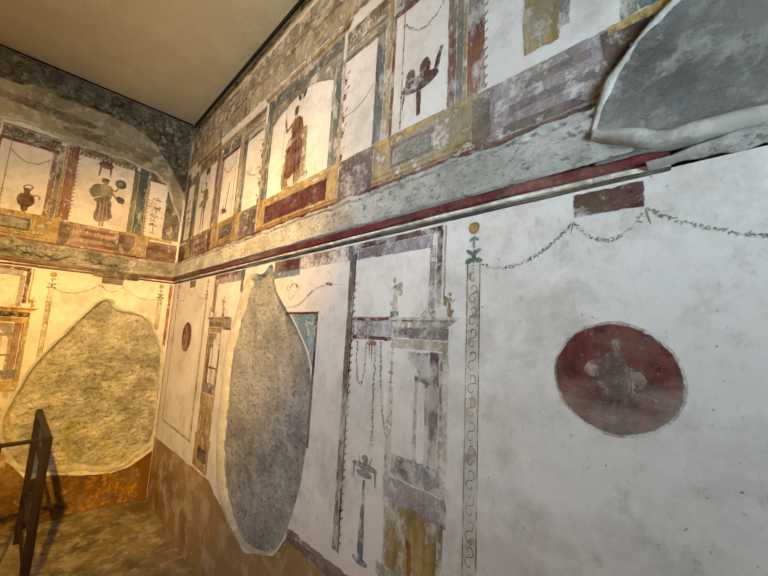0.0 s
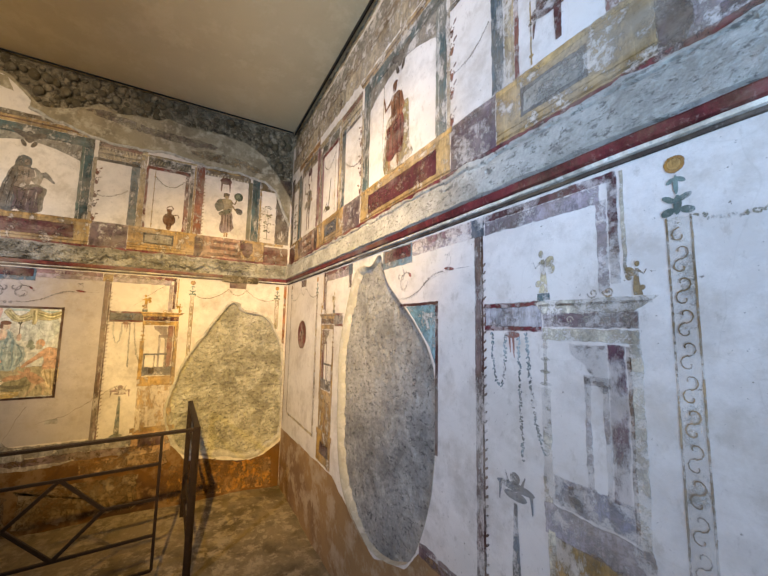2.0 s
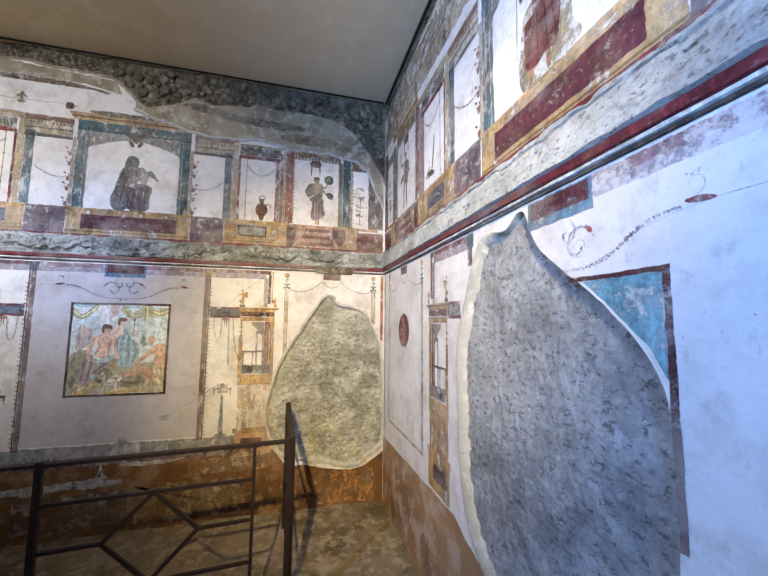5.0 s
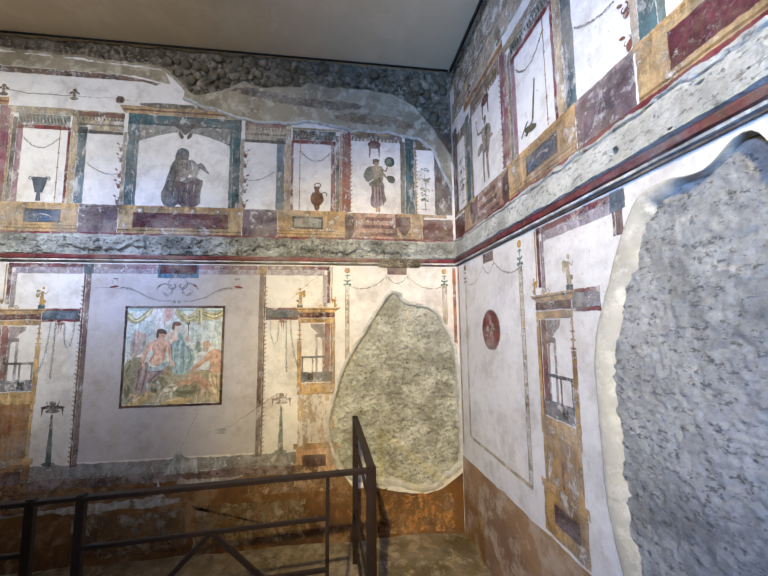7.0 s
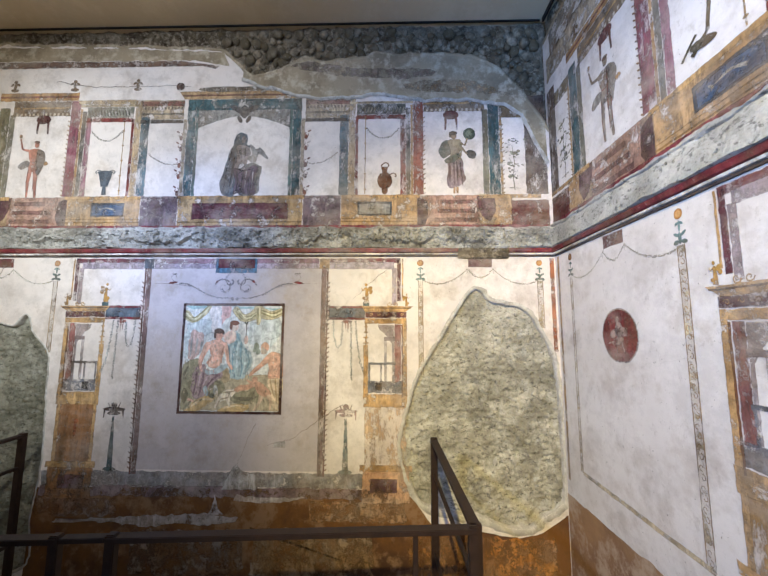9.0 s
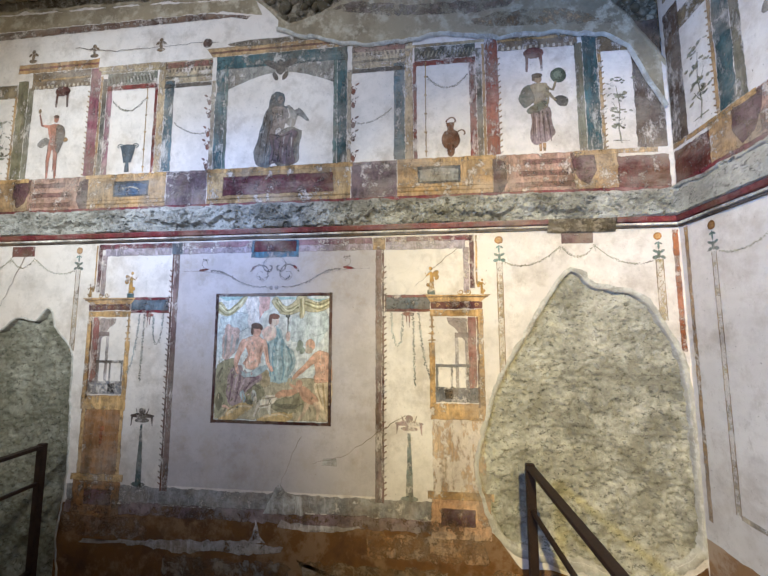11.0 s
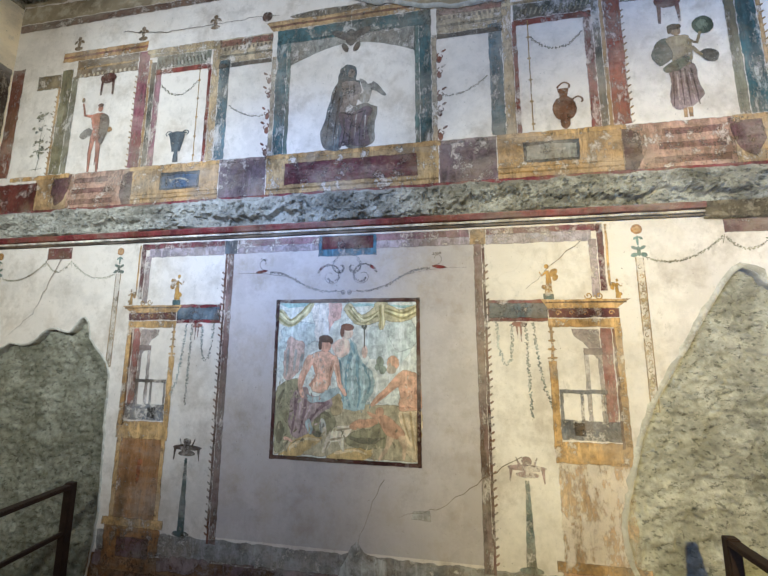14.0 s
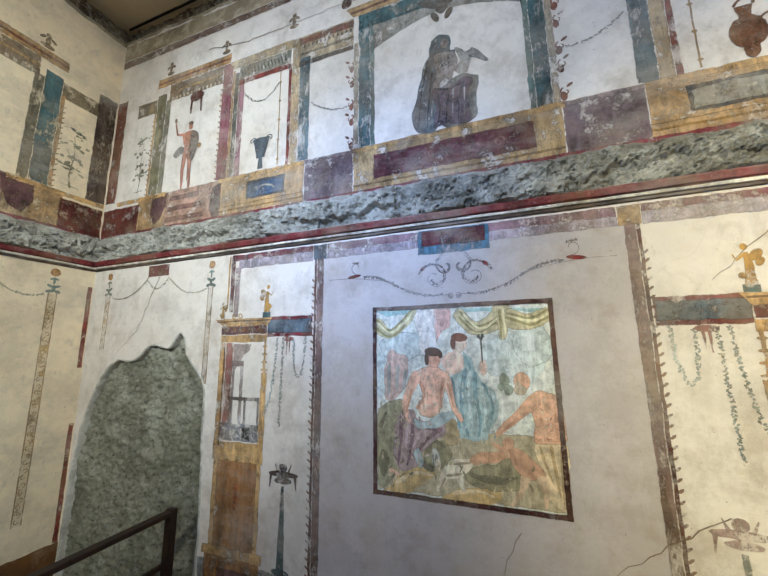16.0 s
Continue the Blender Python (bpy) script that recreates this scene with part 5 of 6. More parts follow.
def niche(m, crown=True):
    """The middle bay of the upper zone with its arched white field."""
    m.middle("painted_base", 0.43, 2.275, 2.49, "#a58a5c", 2, 0.35)
    m.middle("painted_base_line", 0.44, 2.465, 2.492, GOLD, 3, 0.35)
    m.middle("painted_base_line", 0.43, 2.3, 2.31, "#7c6238", 3, 0.4)
    m.middle("painted_inset", 0.33, 2.325, 2.44, MAROON, 3, 0.25)
    m.marks("painted_scroll", 1, [stroke(curl(-0.2 + 0.1 * i, 2.38, 0.025, 1.0, 0, 1, 8), 0.006) for i in range(5)], "#7d5a50", 4, 0.45)
    for s in (-1, 1):
        arch = [(0.0, 3.13), (0.33, 3.13), (0.325, 2.96)] + [(0.32 - 0.04 * i, 2.985 + 0.085 * math.sin(math.pi / 2 * i / 8)) for i in range(9)]
        m.shape("painted_arch", s, arch, "#8f8a80", 2, 0.4)
        m.field("painted_arch_line", s, 0.0, 3.115, 0.405, 3.2, "#4b5f60", 3, 0.4)
        m.shape("painted_cornice", s, [(0.0, 3.2), (0.43, 3.2), (0.475, 3.262), (0.0, 3.262)], "#a98c60", 3, 0.4)
        m.field("painted_cornice_line", s, 0.0, 3.222, 0.45, 3.236, "#6f5140", 4, 0.4)
    m.marks("painted_eagle", 1, [oval(0.0, 3.1, 0.03, 0.05), oval(-0.05, 3.12, 0.06, 0.022, -0.5), oval(0.05, 3.12, 0.06, 0.022, 0.5), oval(-0.03, 3.045, 0.016, 0.03, 0.5), oval(0.03, 3.045, 0.016, 0.03, -0.5)], "#4d4640", 5, 0.25)
    if crown:
        m.marks("painted_crest", 1, [oval(-0.14, 3.275, 0.2, 0.022), oval(0.08, 3.28, 0.14, 0.02)], "#7b705f", 4, 0.4)
        m.marks("painted_rosette", 1, [oval(-0.47, 3.3, 0.032, 0.032)], "#54423a", 5, 0.3)


# far wall
far = Mural(FAR, wall_west, -1.025, 1.0, 1.0)
patch("lilac_field", FAR, [(-1.6, 0.71), (-0.45, 0.71), (-0.45, 1.99), (-1.6, 1.99)], M_LILAC, wall_west, 1, 0.002)
patch("grey_band", FAR, [(-2.2, 0.61), (0.06, 0.61), (0.05, 0.70), (-2.2, 0.70)], paint("#8d8a88", 0.35), wall_west, 2, 0.01)
DADO_TOP = top_line(-2.235, Y_RIGHT - 0.002, [(-2.3, 0.6), (-0.6, 0.61), (0.06, 0.61), (0.14, 0.56), (0.25, 0.42), (0.4, 0.42), (0.6, 0.37), (0.78, 0.345), (0.92, 0.38), (1.1, 0.5)], 0.008, 3)
patch("dado", FAR, [(-2.255, 0.03), (Y_RIGHT - 0.002, 0.03)] + DADO_TOP[::-1], M_DADO, wall_west, 1, 0.0, "worn brown and ochre dado")
patch("dado_band", FAR, [(-2.22, 0.545), (-1.1, 0.55), (0.08, 0.55), (0.06, 0.615), (-2.2, 0.615)], paint("#7a6668", 0.4), wall_west, 2, 0.012, "faded purple band on the dado")
for u0, u1, v0, v1, c in ((-2.25, -1.7, 0.43, 0.54, "#7d5634"), (-0.5, 0.1, 0.42, 0.54, "#9a713f"), (0.12, 0.5, 0.1, 0.4, "#94682e"), (0.52, 1.0, 0.09, 0.35, "#a06e28"), (-1.6, -0.9, 0.1, 0.36, "#6b4f30"), (-0.85, -0.1, 0.1, 0.38, "#7c6240")):
    patch("dado_panel", FAR, rect(u0, v0, u1, v1), paint(c, 0.6), wall_west, 2, 0.03, "worn ochre dado panel")
for pts in ([(-2.1, 0.40), (-1.75, 0.395), (-1.5, 0.375), (-1.3, 0.395), (-1.12, 0.385), (-0.95, 0.41), (-0.93, 0.44), (-1.15, 0.46), (-1.45, 0.445), (-1.75, 0.425)], [(-1.13, 0.44), (-1.1, 0.51), (-1.085, 0.565), (-1.06, 0.5), (-1.02, 0.45)], [(-0.97, 0.535), (-0.75, 0.52), (-0.55, 0.545), (-0.52, 0.56), (-0.75, 0.555), (-0.95, 0.57)]):
    patch("bare_plaster_streak", FAR, pts, paint("#b3aba6", 0.25), wall_west, 3, 0.012, "pale bare plaster streak")
centre_field(far)
lower_side(far, 1, "#cdae88", True, door_wear=0.75, pil_cap=OCHRE)
lower_side(far, -1, "#8a6238", False)
columnette(far, 1, 1.222, 1.3, "#d3bd92")
columnette(far, -1, 1.222, 1.43, "#b5a88e", pattern=False)
columnette(far, 1, 1.995, 1.6, "#d3b878", 0.017)
columnette(far, -1, 2.0, 1.6, "#c3ae82", 0.017)
side_panel(far, 1, 1.612, False)
side_panel(far, -1, 1.605, False)
far.field("painted_corner_strip", 1, 2.062, 1.45, 2.09, 2.055, "#9a5a2e", 3, 0.35)
niche(far)
upper_side(far, 1, False)
upper_side(far, -1, True, last=2.14, olive="#6f694e", end_from=2.05, end="#6e4434")
seated_figure(far, 1, -0.01, 2.497, 0.45, "#63686a", "#65575d", "#9d928a", 4, 0.22)
standing_figure(far, -1, 1.475, 2.485, 0.42, "#b07a66", "#6a6663", 5, 0.2, -1)
dancing_figure(far, 1, 1.455, 2.497, 0.45)

far.marks("painted_jug", 1, [oval(0.985, 2.59, 0.052, 0.062), oval(0.985, 2.53, 0.022, 0.04), stroke([(0.985, 2.64), (0.985, 2.69)], 0.03, 0.05), stroke(curl(1.05, 2.62, 0.035, 0.7, 3.6, -1, 10), 0.009), stroke(curl(1.0, 2.69, 0.04, 0.5, 3.1, -1, 10), 0.009)], "#6d4a30", 5, 0.2)
far.marks("painted_krater", -1, [stroke([(0.955, 2.66), (0.955, 2.56)], 0.1, 0.05), oval(0.955, 2.665, 0.058, 0.012), stroke([(0.955, 2.57), (0.955, 2.5)], 0.02, 0.035), stroke(curl(0.9, 2.66, 0.025, 0.6, 0.5, 1, 8), 0.006), stroke(curl(1.01, 2.66, 0.025, 0.6, 2.6, -1, 8), 0.006)], "#4f545a", 5, 0.2)
patch("mortar_fill", FAR, [(-1.05, 0.6), (-0.82, 0.6), (-0.84, 0.69), (-0.93, 0.71), (-0.96, 0.75), (-1.0, 0.7)], paint("#a9a8a6", 0.1), wall_west, 4, 0.01, "pale grey mortar filling")
patch("mortar_fill", FAR, [(-0.74, 0.85), (-0.66, 0.85), (-0.66, 0.89), (-0.73, 0.89)], paint("#a9a8a6", 0.1), wall_west, 4, 0.01, "pale grey mortar filling")
# white frieze and brown band over the left half, repaired mortar over the right
patch("white_frieze_band", FAR, [(Y_LEFT + 0.005, 3.455), (-1.35, 3.455), (-1.25, 3.43), (-1.22, 3.455), (-1.5, 3.5), (Y_LEFT + 0.005, 3.51)], paint("#6b5548", 0.4), wall_west, 3, 0.006)
patch("grey_mortar_band", FAR, [(Y_LEFT + 0.005, 3.515), (-1.4, 3.5), (-1.15, 3.45), (-1.2, 3.56), (-1.84, 3.6), (Y_LEFT + 0.005, 3.635)], M_REPAIR, wall_west, 2, 0.012)
RIDGE = top_line(-1.05, 1.06, [(-1.1, 3.36), (-0.78, 3.25), (-0.5, 3.19), (-0.3, 3.19), (-0.14, 3.22), (0.06, 3.2), (0.22, 3.165), (0.55, 3.17), (0.8, 3.12), (0.9, 3.05), (0.98, 2.86), (1.06, 2.7)], 0.018, 6)
top_of = [(u, v - 0.006) for u, v in TOP_F if -1.05 <= u <= 1.06]
patch("repaired_mortar", FAR, RIDGE + top_of[::-1], M_REPAIR, wall_west, 6, 0.0, "smooth pinkish-grey repair mortar")
bead("mortar_ridge", FAR, RIDGE, [(-0.012, 0.005), (-0.006, 0.016), (0.003, 0.018), (0.01, 0.012), (0.014, 0.004)], M_LIP, wall_west, "pale mortar ridge over the fresco", False)
patch("old_fresco_remnant", FAR, smooth_loop([(-0.7, 3.44), (-0.55, 3.47), (-0.2, 3.42), (0.3, 3.4), (0.2, 3.34), (-0.3, 3.36)]), paint("#7d6a58", 0.6), wall_west, 7, 0.02)
patch("old_fresco_remnant", FAR, smooth_loop([(0.1, 3.3), (0.5, 3.32), (0.85, 3.2), (0.6, 3.22), (0.2, 3.24)]), paint("#9c8058", 0.65), wall_west, 7, 0.02)
for pts, w in (([(-0.02, 1.98), (-0.1, 1.92), (-0.25, 1.78)], 0.003), ([(-0.3, 1.12), (-0.45, 1.02), (-0.6, 0.91), (-0.78, 0.86)], 0.004), ([(-0.85, 1.0), (-0.92, 0.84), (-0.97, 0.7)], 0.003), ([(-2.4, 3.35), (-2.1, 3.3), (-1.8, 3.31), (-1.42, 3.3)], 0.005), ([(-2.6, 2.03), (-2.75, 1.7), (-2.9, 1.58)], 0.004)):
    blobs("crack", FAR, [stroke(ragged(pts + pts[::-1], 0.012, 0.03)[:max(3, len(ragged(pts + pts[::-1], 0.0, 0.03)) // 2)], w, w * 0.4)], paint("#6f6458", 0.1), wall_west, 7, "", 0.002)

# right wall
north = Mural(RIGHT, wall_north, -1.70, 1.075, 0.945, 0.05, 0.12)
centre_field(north, 0.6, 0.6, "#8a3a3a", (1,))
lower_side(north, 1, "#a3834c", False, base=0.76, door_wear=0.4, blue="#a9a7aa", gold="#cbc2ae", worn=0.28, grid=False)
low = Mural(RIGHT, wall_north, -1.70, 0.985, 0.945)
lower_side(low, -1, "#a5803f", False, True, base=0.76, door_wear=0.4, skip_beam=True)
low.field("painted_beam", -1, 0.7, 1.647, 0.86, 1.74, "#6e2a30", 2, 0.4)
low.field("painted_beam_panel", -1, 0.7, 1.662, 0.86, 1.726, "#8a8a90", 3, 0.4)
columnette(north, 1, 1.22, 0.55, "#ded8ca", 0.023)
columnette(low, -1, 1.255, 0.8, "#cdbd98", 0.017)
columnette(low, -1, 2.06, 0.8, "#cdbd98", 0.012, False)
side_panel(north, 1, 1.605, True, 2.1, 1.6)
side_panel(low, -1, 1.65, True, 2.06, 1.565)
low.field("painted_frame_line", -1, 1.24, 0.79, 2.05, 0.812, "#c2b28e", 3, 0.4)
low.field("painted_corner_strip", -1, 2.2, 0.7, 2.225, 2.055, "#a8895a", 3, 0.4)
patch("lost_picture_frame", RIGHT, [(-1.68, 1.765), (-1.372, 1.765), (-1.372, 1.142), (-1.392, 1.142), (-1.392, 1.75), (-1.66, 1.75)], paint("#4d2a2a", 0.3), wall_north, 4, 0.003, "remnant of a dark picture border")
patch("lost_picture_field", RIGHT, [(-1.62, 1.75), (-1.392, 1.75), (-1.392, 1.5), (-1.43, 1.57), (-1.55, 1.69)], paint("#6f98a0", 0.4), wall_north, 3, 0.003)
DADO_R = top_line(X_FAR + 0.005, X_NEAR, [(-4, 0.61), (-2.5, 0.66), (-2.3, 0.6), (-1.9, 0.48), (-1.6, 0.6), (-1.48, 0.74), (-1.0, 0.76), (0, 0.6), (3, 0.5)], 0.012, 4)
patch("dado", RIGHT, [(X_FAR + 0.005, 0.03), (X_NEAR, 0.03)] + DADO_R[::-1], M_DADO_R, wall_north, 1, 0.0, "worn orange and cream dado")
patch("purple_band", RIGHT, [(-1.5, 0.77), (-0.7, 0.775), (0.4, 0.72), (0.4, 0.66), (-0.7, 0.72), (-1.5, 0.71)], paint("#6e4f58", 0.5), wall_north, 3, 0.01)
high = Mural(RIGHT, wall_north, -1.70, 1.075, 0.945, 0.0, 0.12)
niche(high, False)
upper_side(high, 1, True, last=1.9, steps=("#93878c", "#6e6067"))
upper = Mural(RIGHT, wall_north, -1.70, 1.09, 0.945)
upper_side(upper, -1, True, last=2.03)
enthroned_figure(north, 1, -0.06, 2.5, 0.5)
standing_figure(upper, -1, 1.46, 2.52, 0.44, "#8f8374", "#8f887c", 5, 0.35, -1)
upper.marks("painted_harp", -1, [stroke([(1.02, 2.55), (0.96, 2.6), (0.93, 2.8)], 0.02, 0.012), oval(0.98, 2.57, 0.05, 0.02, 0.3), stroke([(1.06, 2.56), (1.0, 2.62)], 0.012)], "#554d3c", 5, 0.25)
north.marks("painted_table", 1, [oval(0.95, 2.66, 0.1, 0.035), stroke([(0.95, 2.64), (0.95, 2.52)], 0.03, 0.022), oval(0.9, 2.7, 0.03, 0.04), oval(0.98, 2.71, 0.03, 0.045), stroke([(1.03, 2.66), (1.06, 2.76)], 0.03, 0.02), stroke([(0.87, 2.65), (0.86, 2.58)], 0.014, 0.006)], "#5d3834", 5, 0.25)
north.field("painted_curtain", 1, 1.39, 2.53, 1.5, 3.0, "#a8874f", 5, 0.25, 0.008, streak=True)
north.field("painted_curtain_edge", 1, 1.5, 2.56, 1.53, 3.0, "#7b7c78", 5, 0.35, 0.008)
for s in (-1, 1):
    upper.field("dusty_frieze", s, 0.0, 3.27, 2.02, 3.44, "#a89a80", 1, 0.45, 0.02)
    north.field("brown_band", s, 0.0, 3.42, 2.0, 3.5, "#8a7a66", 2, 0.6, 0.02)
    north.field("grey_mortar_band", s, 0.0, 3.5, 2.0, 3.62, "#8f8a7c", 2, 0.5, 0.02)
# big mortar repair at the near end
rough_sheet("mortar_repair", RIGHT, -0.2, 2.11, 2.4, 3.3, 0.02, 0.024, 0.005, 5.0, M_COARSE, wall_north, "coarse dark grey repair mortar", 12.0, keep=lambda u, v: v < float(np.interp(u, [-0.205, -0.17, -0.1, -0.01, 0.06, 0.3, 0.5, 0.6], [2.2, 2.31, 2.4, 2.47, 2.6, 3.0, 3.2, 3.4])))
bead("mortar_ridge", RIGHT, top_line(-0.205, 0.5, [(-0.205, 2.2), (-0.17, 2.31), (-0.1, 2.4), (-0.01, 2.47), (0.06, 2.6), (0.3, 3.0), (0.5, 3.2)], 0.004, 3), [(-0.016, 0.0), (-0.012, 0.02), (0.0, 0.032), (0.012, 0.022), (0.016, 0.0)], M_LIP, wall_north, "thick pale mortar ridge", False)
bead("mortar_ridge", RIGHT, top_line(-0.2, 1.5, [(-0.2, 2.19), (-0.08, 2.13), (0.1, 2.12), (1.5, 2.11)], 0.004, 8), [(-0.018, 0.02), (-0.012, 0.045), (0.0, 0.05), (0.014, 0.04), (0.018, 0.0)], M_LIP, wall_north, "thick pale mortar ridge", False)

bead("mortar_ridge", RIGHT, top_line(-0.1, 1.5, [(-0.1, 2.085), (0.1, 2.095), (1.5, 2.1)], 0.006, 2), [(-0.036, 0.0), (-0.03, 0.01), (-0.012, 0.02), (0.008, 0.024), (0.026, 0.022), (0.034, 0.01)], M_CORNICE_R, wall_north, "rounded mortar where the cornice is lost", False, 1.0, lambda u, v: max(0.2, min(1.0, (u + 0.12) * 3)))

# left wall
south = Mural(LEFT, wall_south, -1.68, 1.1, 1.1)
upper_side(south, -1, True, last=2.03)
upper_side(south, 1, True, last=2.0)
niche(south)
lower_side(south, 1, "#a5803f", False)
lower_side(south, -1, "#a5803f", False)
centre_field(south)
columnette(south, -1, 1.22, 0.75, "#d3bd92")
columnette(south, -1, 1.86, 0.75, "#c9ab6c", 0.017)
side_panel(south, -1, 1.53, False, 1.86)
for v0, v1 in ((1.5, 1.97), (0.6, 1.2)):
    south.field("painted_corner_strip", -1, 2.008, v0, 2.03, v1, "#7a3a2a", 3, 0.35)
patch("dado", LEFT, [(X_FAR + 0.005, 0.03), (X_NEAR, 0.03), (X_NEAR, 0.62), (X_FAR + 0.005, 0.6)], M_DADO, wall_south, 1, 0.008, "worn brown dado")


# ---- the mythological picture ----
def picture():
    """The framed fresco: dark border, curtains, sky, rocks and a plain-shaped group."""
    u0, u1, v0, v1 = -1.362, -0.69, 1.05, 1.755
    ob = patch("fresco_picture", FAR, rect(u0 + 0.01, v0 + 0.01, u1 - 0.01, v1 - 0.01), paint("#d3d2c4", 0.1, "#b9cdc8", False, False, True), wall_west, 2, 0.002, "framed figure scene in pale blue, rose and green")
    for n, r in enumerate((rect(u0, v0, u1, v0 + 0.018), rect(u0, v1 - 0.018, u1, v1), rect(u0, v0, u0 + 0.018, v1), rect(u1 - 0.018, v0, u1, v1))):
        patch("picture_border", FAR, r, paint("#4a2c2a", 0.25), ob, 10 + 0.2 * n, 0.002, "dark maroon painted border")
    w, h = u1 - u0, v1 - v0
    RIM[0] = 0.013

    def P(pts):
        return [(u0 + w * x, v0 + h * y) for x, y in pts]

    def dab(name, colour, layer, shapes, wear=0.35, amp=0.006):
        if name not in ("painted_hair", "thyrsus"):
            # pigment thinned with lime
            colour = "#" + "".join("%02x" % round(0.78 * int(colour[i:i + 2], 16) + 0.22 * m) for i, m in ((1, 232), (3, 216), (5, 190)))
        blobs(name, FAR, [P(smooth_loop(s, 4) if len(s) < 14 and name not in ("column_wash", "sky_strip") else s) for s in shapes], paint(colour, wear * 0.7, "#cfc6b0", False, False, True), ob, layer, "", amp)

    dab("sky_wash", "#bcc8c4", 3, [oval(0.181, 0.776, 0.141, 0.083), oval(0.796, 0.718, 0.172, 0.125), oval(0.888, 0.773, 0.094, 0.111), oval(0.05, 0.618, 0.047, 0.125)], 0.4, 0.02)
    dab("sky_strip", "#8fb4b0", 3.2, [[(0.022, 0.974), (0.26, 0.976), (0.217, 0.952), (0.091, 0.943)], [(0.501, 0.975), (0.977, 0.951), (0.981, 0.925), (0.851, 0.942), (0.566, 0.952)]], 0.2, 0.008)
    patch("ground_wash", FAR, P(rect(0.03, 0.03, 0.97, 0.35)), paint("#b3a582", 0.1, "#cfc6b0", False, False, True), ob, 3.15, 0.004)
    dab("column_wash", "#cf9f94", 3.1, [[(0.378, 0.973), (0.473, 0.973), (0.474, 0.883), (0.428, 0.856), (0.384, 0.793)]], 0.25, 0.01)
    dab("column_wash", "#ddd6cc", 3.2, [[(0.256, 0.966), (0.374, 0.973), (0.386, 0.765), (0.294, 0.722)]], 0.3, 0.01)
    rng = random.Random(11)
    dab("curtain", "#b5a878", 4, [stroke([(0.017, 0.91), (0.105, 0.846), (0.182, 0.882), (0.267, 0.971)], 0.073, 0.033), stroke([(0.51, 0.952), (0.585, 0.87), (0.664, 0.871), (0.748, 0.932)], 0.067, 0.091), stroke([(0.742, 0.972), (0.75, 0.891), (0.742, 0.811)], 0.094, 0.03), stroke([(0.765, 0.918), (0.869, 0.885), (0.981, 0.925)], 0.091, 0.067)], 0.35, 0.005)
    dab("curtain_shade", "#857d46", 4.5, [stroke([(0.029, 0.924), (0.112, 0.867), (0.24, 0.966)], 0.014, 0.009), stroke([(0.024, 0.881), (0.114, 0.829), (0.205, 0.889)], 0.014, 0.009), stroke([(0.534, 0.945), (0.617, 0.871), (0.733, 0.918)], 0.014, 0.009), stroke([(0.528, 0.918), (0.61, 0.843), (0.711, 0.885)], 0.012, 0.008), stroke([(0.737, 0.945), (0.738, 0.824)], 0.014, 0.008), stroke([(0.773, 0.912), (0.885, 0.872), (0.978, 0.912)], 0.014, 0.009), stroke([(0.78, 0.932), (0.884, 0.905), (0.978, 0.942)], 0.012, 0.008)], 0.5, 0.005)
    dab("curtain_light", "#d6cc94", 4.6, [stroke([(0.039, 0.903), (0.129, 0.853), (0.252, 0.959)], 0.014, 0.009), stroke([(0.551, 0.934), (0.633, 0.861), (0.738, 0.918)], 0.014, 0.009), stroke([(0.756, 0.952), (0.757, 0.838)], 0.012, 0.008), stroke([(0.788, 0.921), (0.892, 0.889), (0.978, 0.926)], 0.014, 0.009)], 0.15, 0.005)
    dab("far_crowd", "#b99a8c", 3.8, [[(0.084, 0.704), (0.152, 0.734), (0.217, 0.707), (0.214, 0.622), (0.188, 0.537), (0.091, 0.477), (0.071, 0.59)], oval(0.122, 0.719, 0.034, 0.036), oval(0.194, 0.699, 0.028, 0.031)], 0.4, 0.015)
    dab("crowd_shade", "#8f8f88", 3.9, [stroke([(0.102, 0.662), (0.096, 0.519)], 0.018, 0.012), stroke([(0.157, 0.663), (0.148, 0.55)], 0.018, 0.012), stroke([(0.205, 0.636), (0.187, 0.551)], 0.021, 0.012)], 0.3, 0.005)
    dab("rock", "#857f5c", 4, [[(0.021, 0.409), (0.083, 0.476), (0.167, 0.494), (0.194, 0.439), (0.163, 0.31), (0.13, 0.11), (0.039, 0.046), (0.021, 0.245)]], 0.12, 0.012)
    dab("rock", "#7b7450", 4.05, [[(0.525, 0.159), (0.63, 0.207), (0.766, 0.236), (0.786, 0.116), (0.68, 0.089), (0.604, 0.09), (0.519, 0.111)], [(0.305, 0.262), (0.411, 0.296), (0.46, 0.23), (0.403, 0.158), (0.311, 0.151)]], 0.12, 0.015)
    dab("rock_shade", "#57533a", 4.3, [oval(0.065, 0.162, 0.031, 0.069), stroke([(0.322, 0.236), (0.349, 0.293), (0.412, 0.269)], 0.033, 0.015), oval(0.648, 0.134, 0.078, 0.019), stroke([(0.54, 0.153), (0.618, 0.132), (0.754, 0.154)], 0.021, 0.012), oval(0.326, 0.159, 0.034, 0.017), stroke([(0.039, 0.332), (0.079, 0.419)], 0.024, 0.012)], 0.25, 0.015)
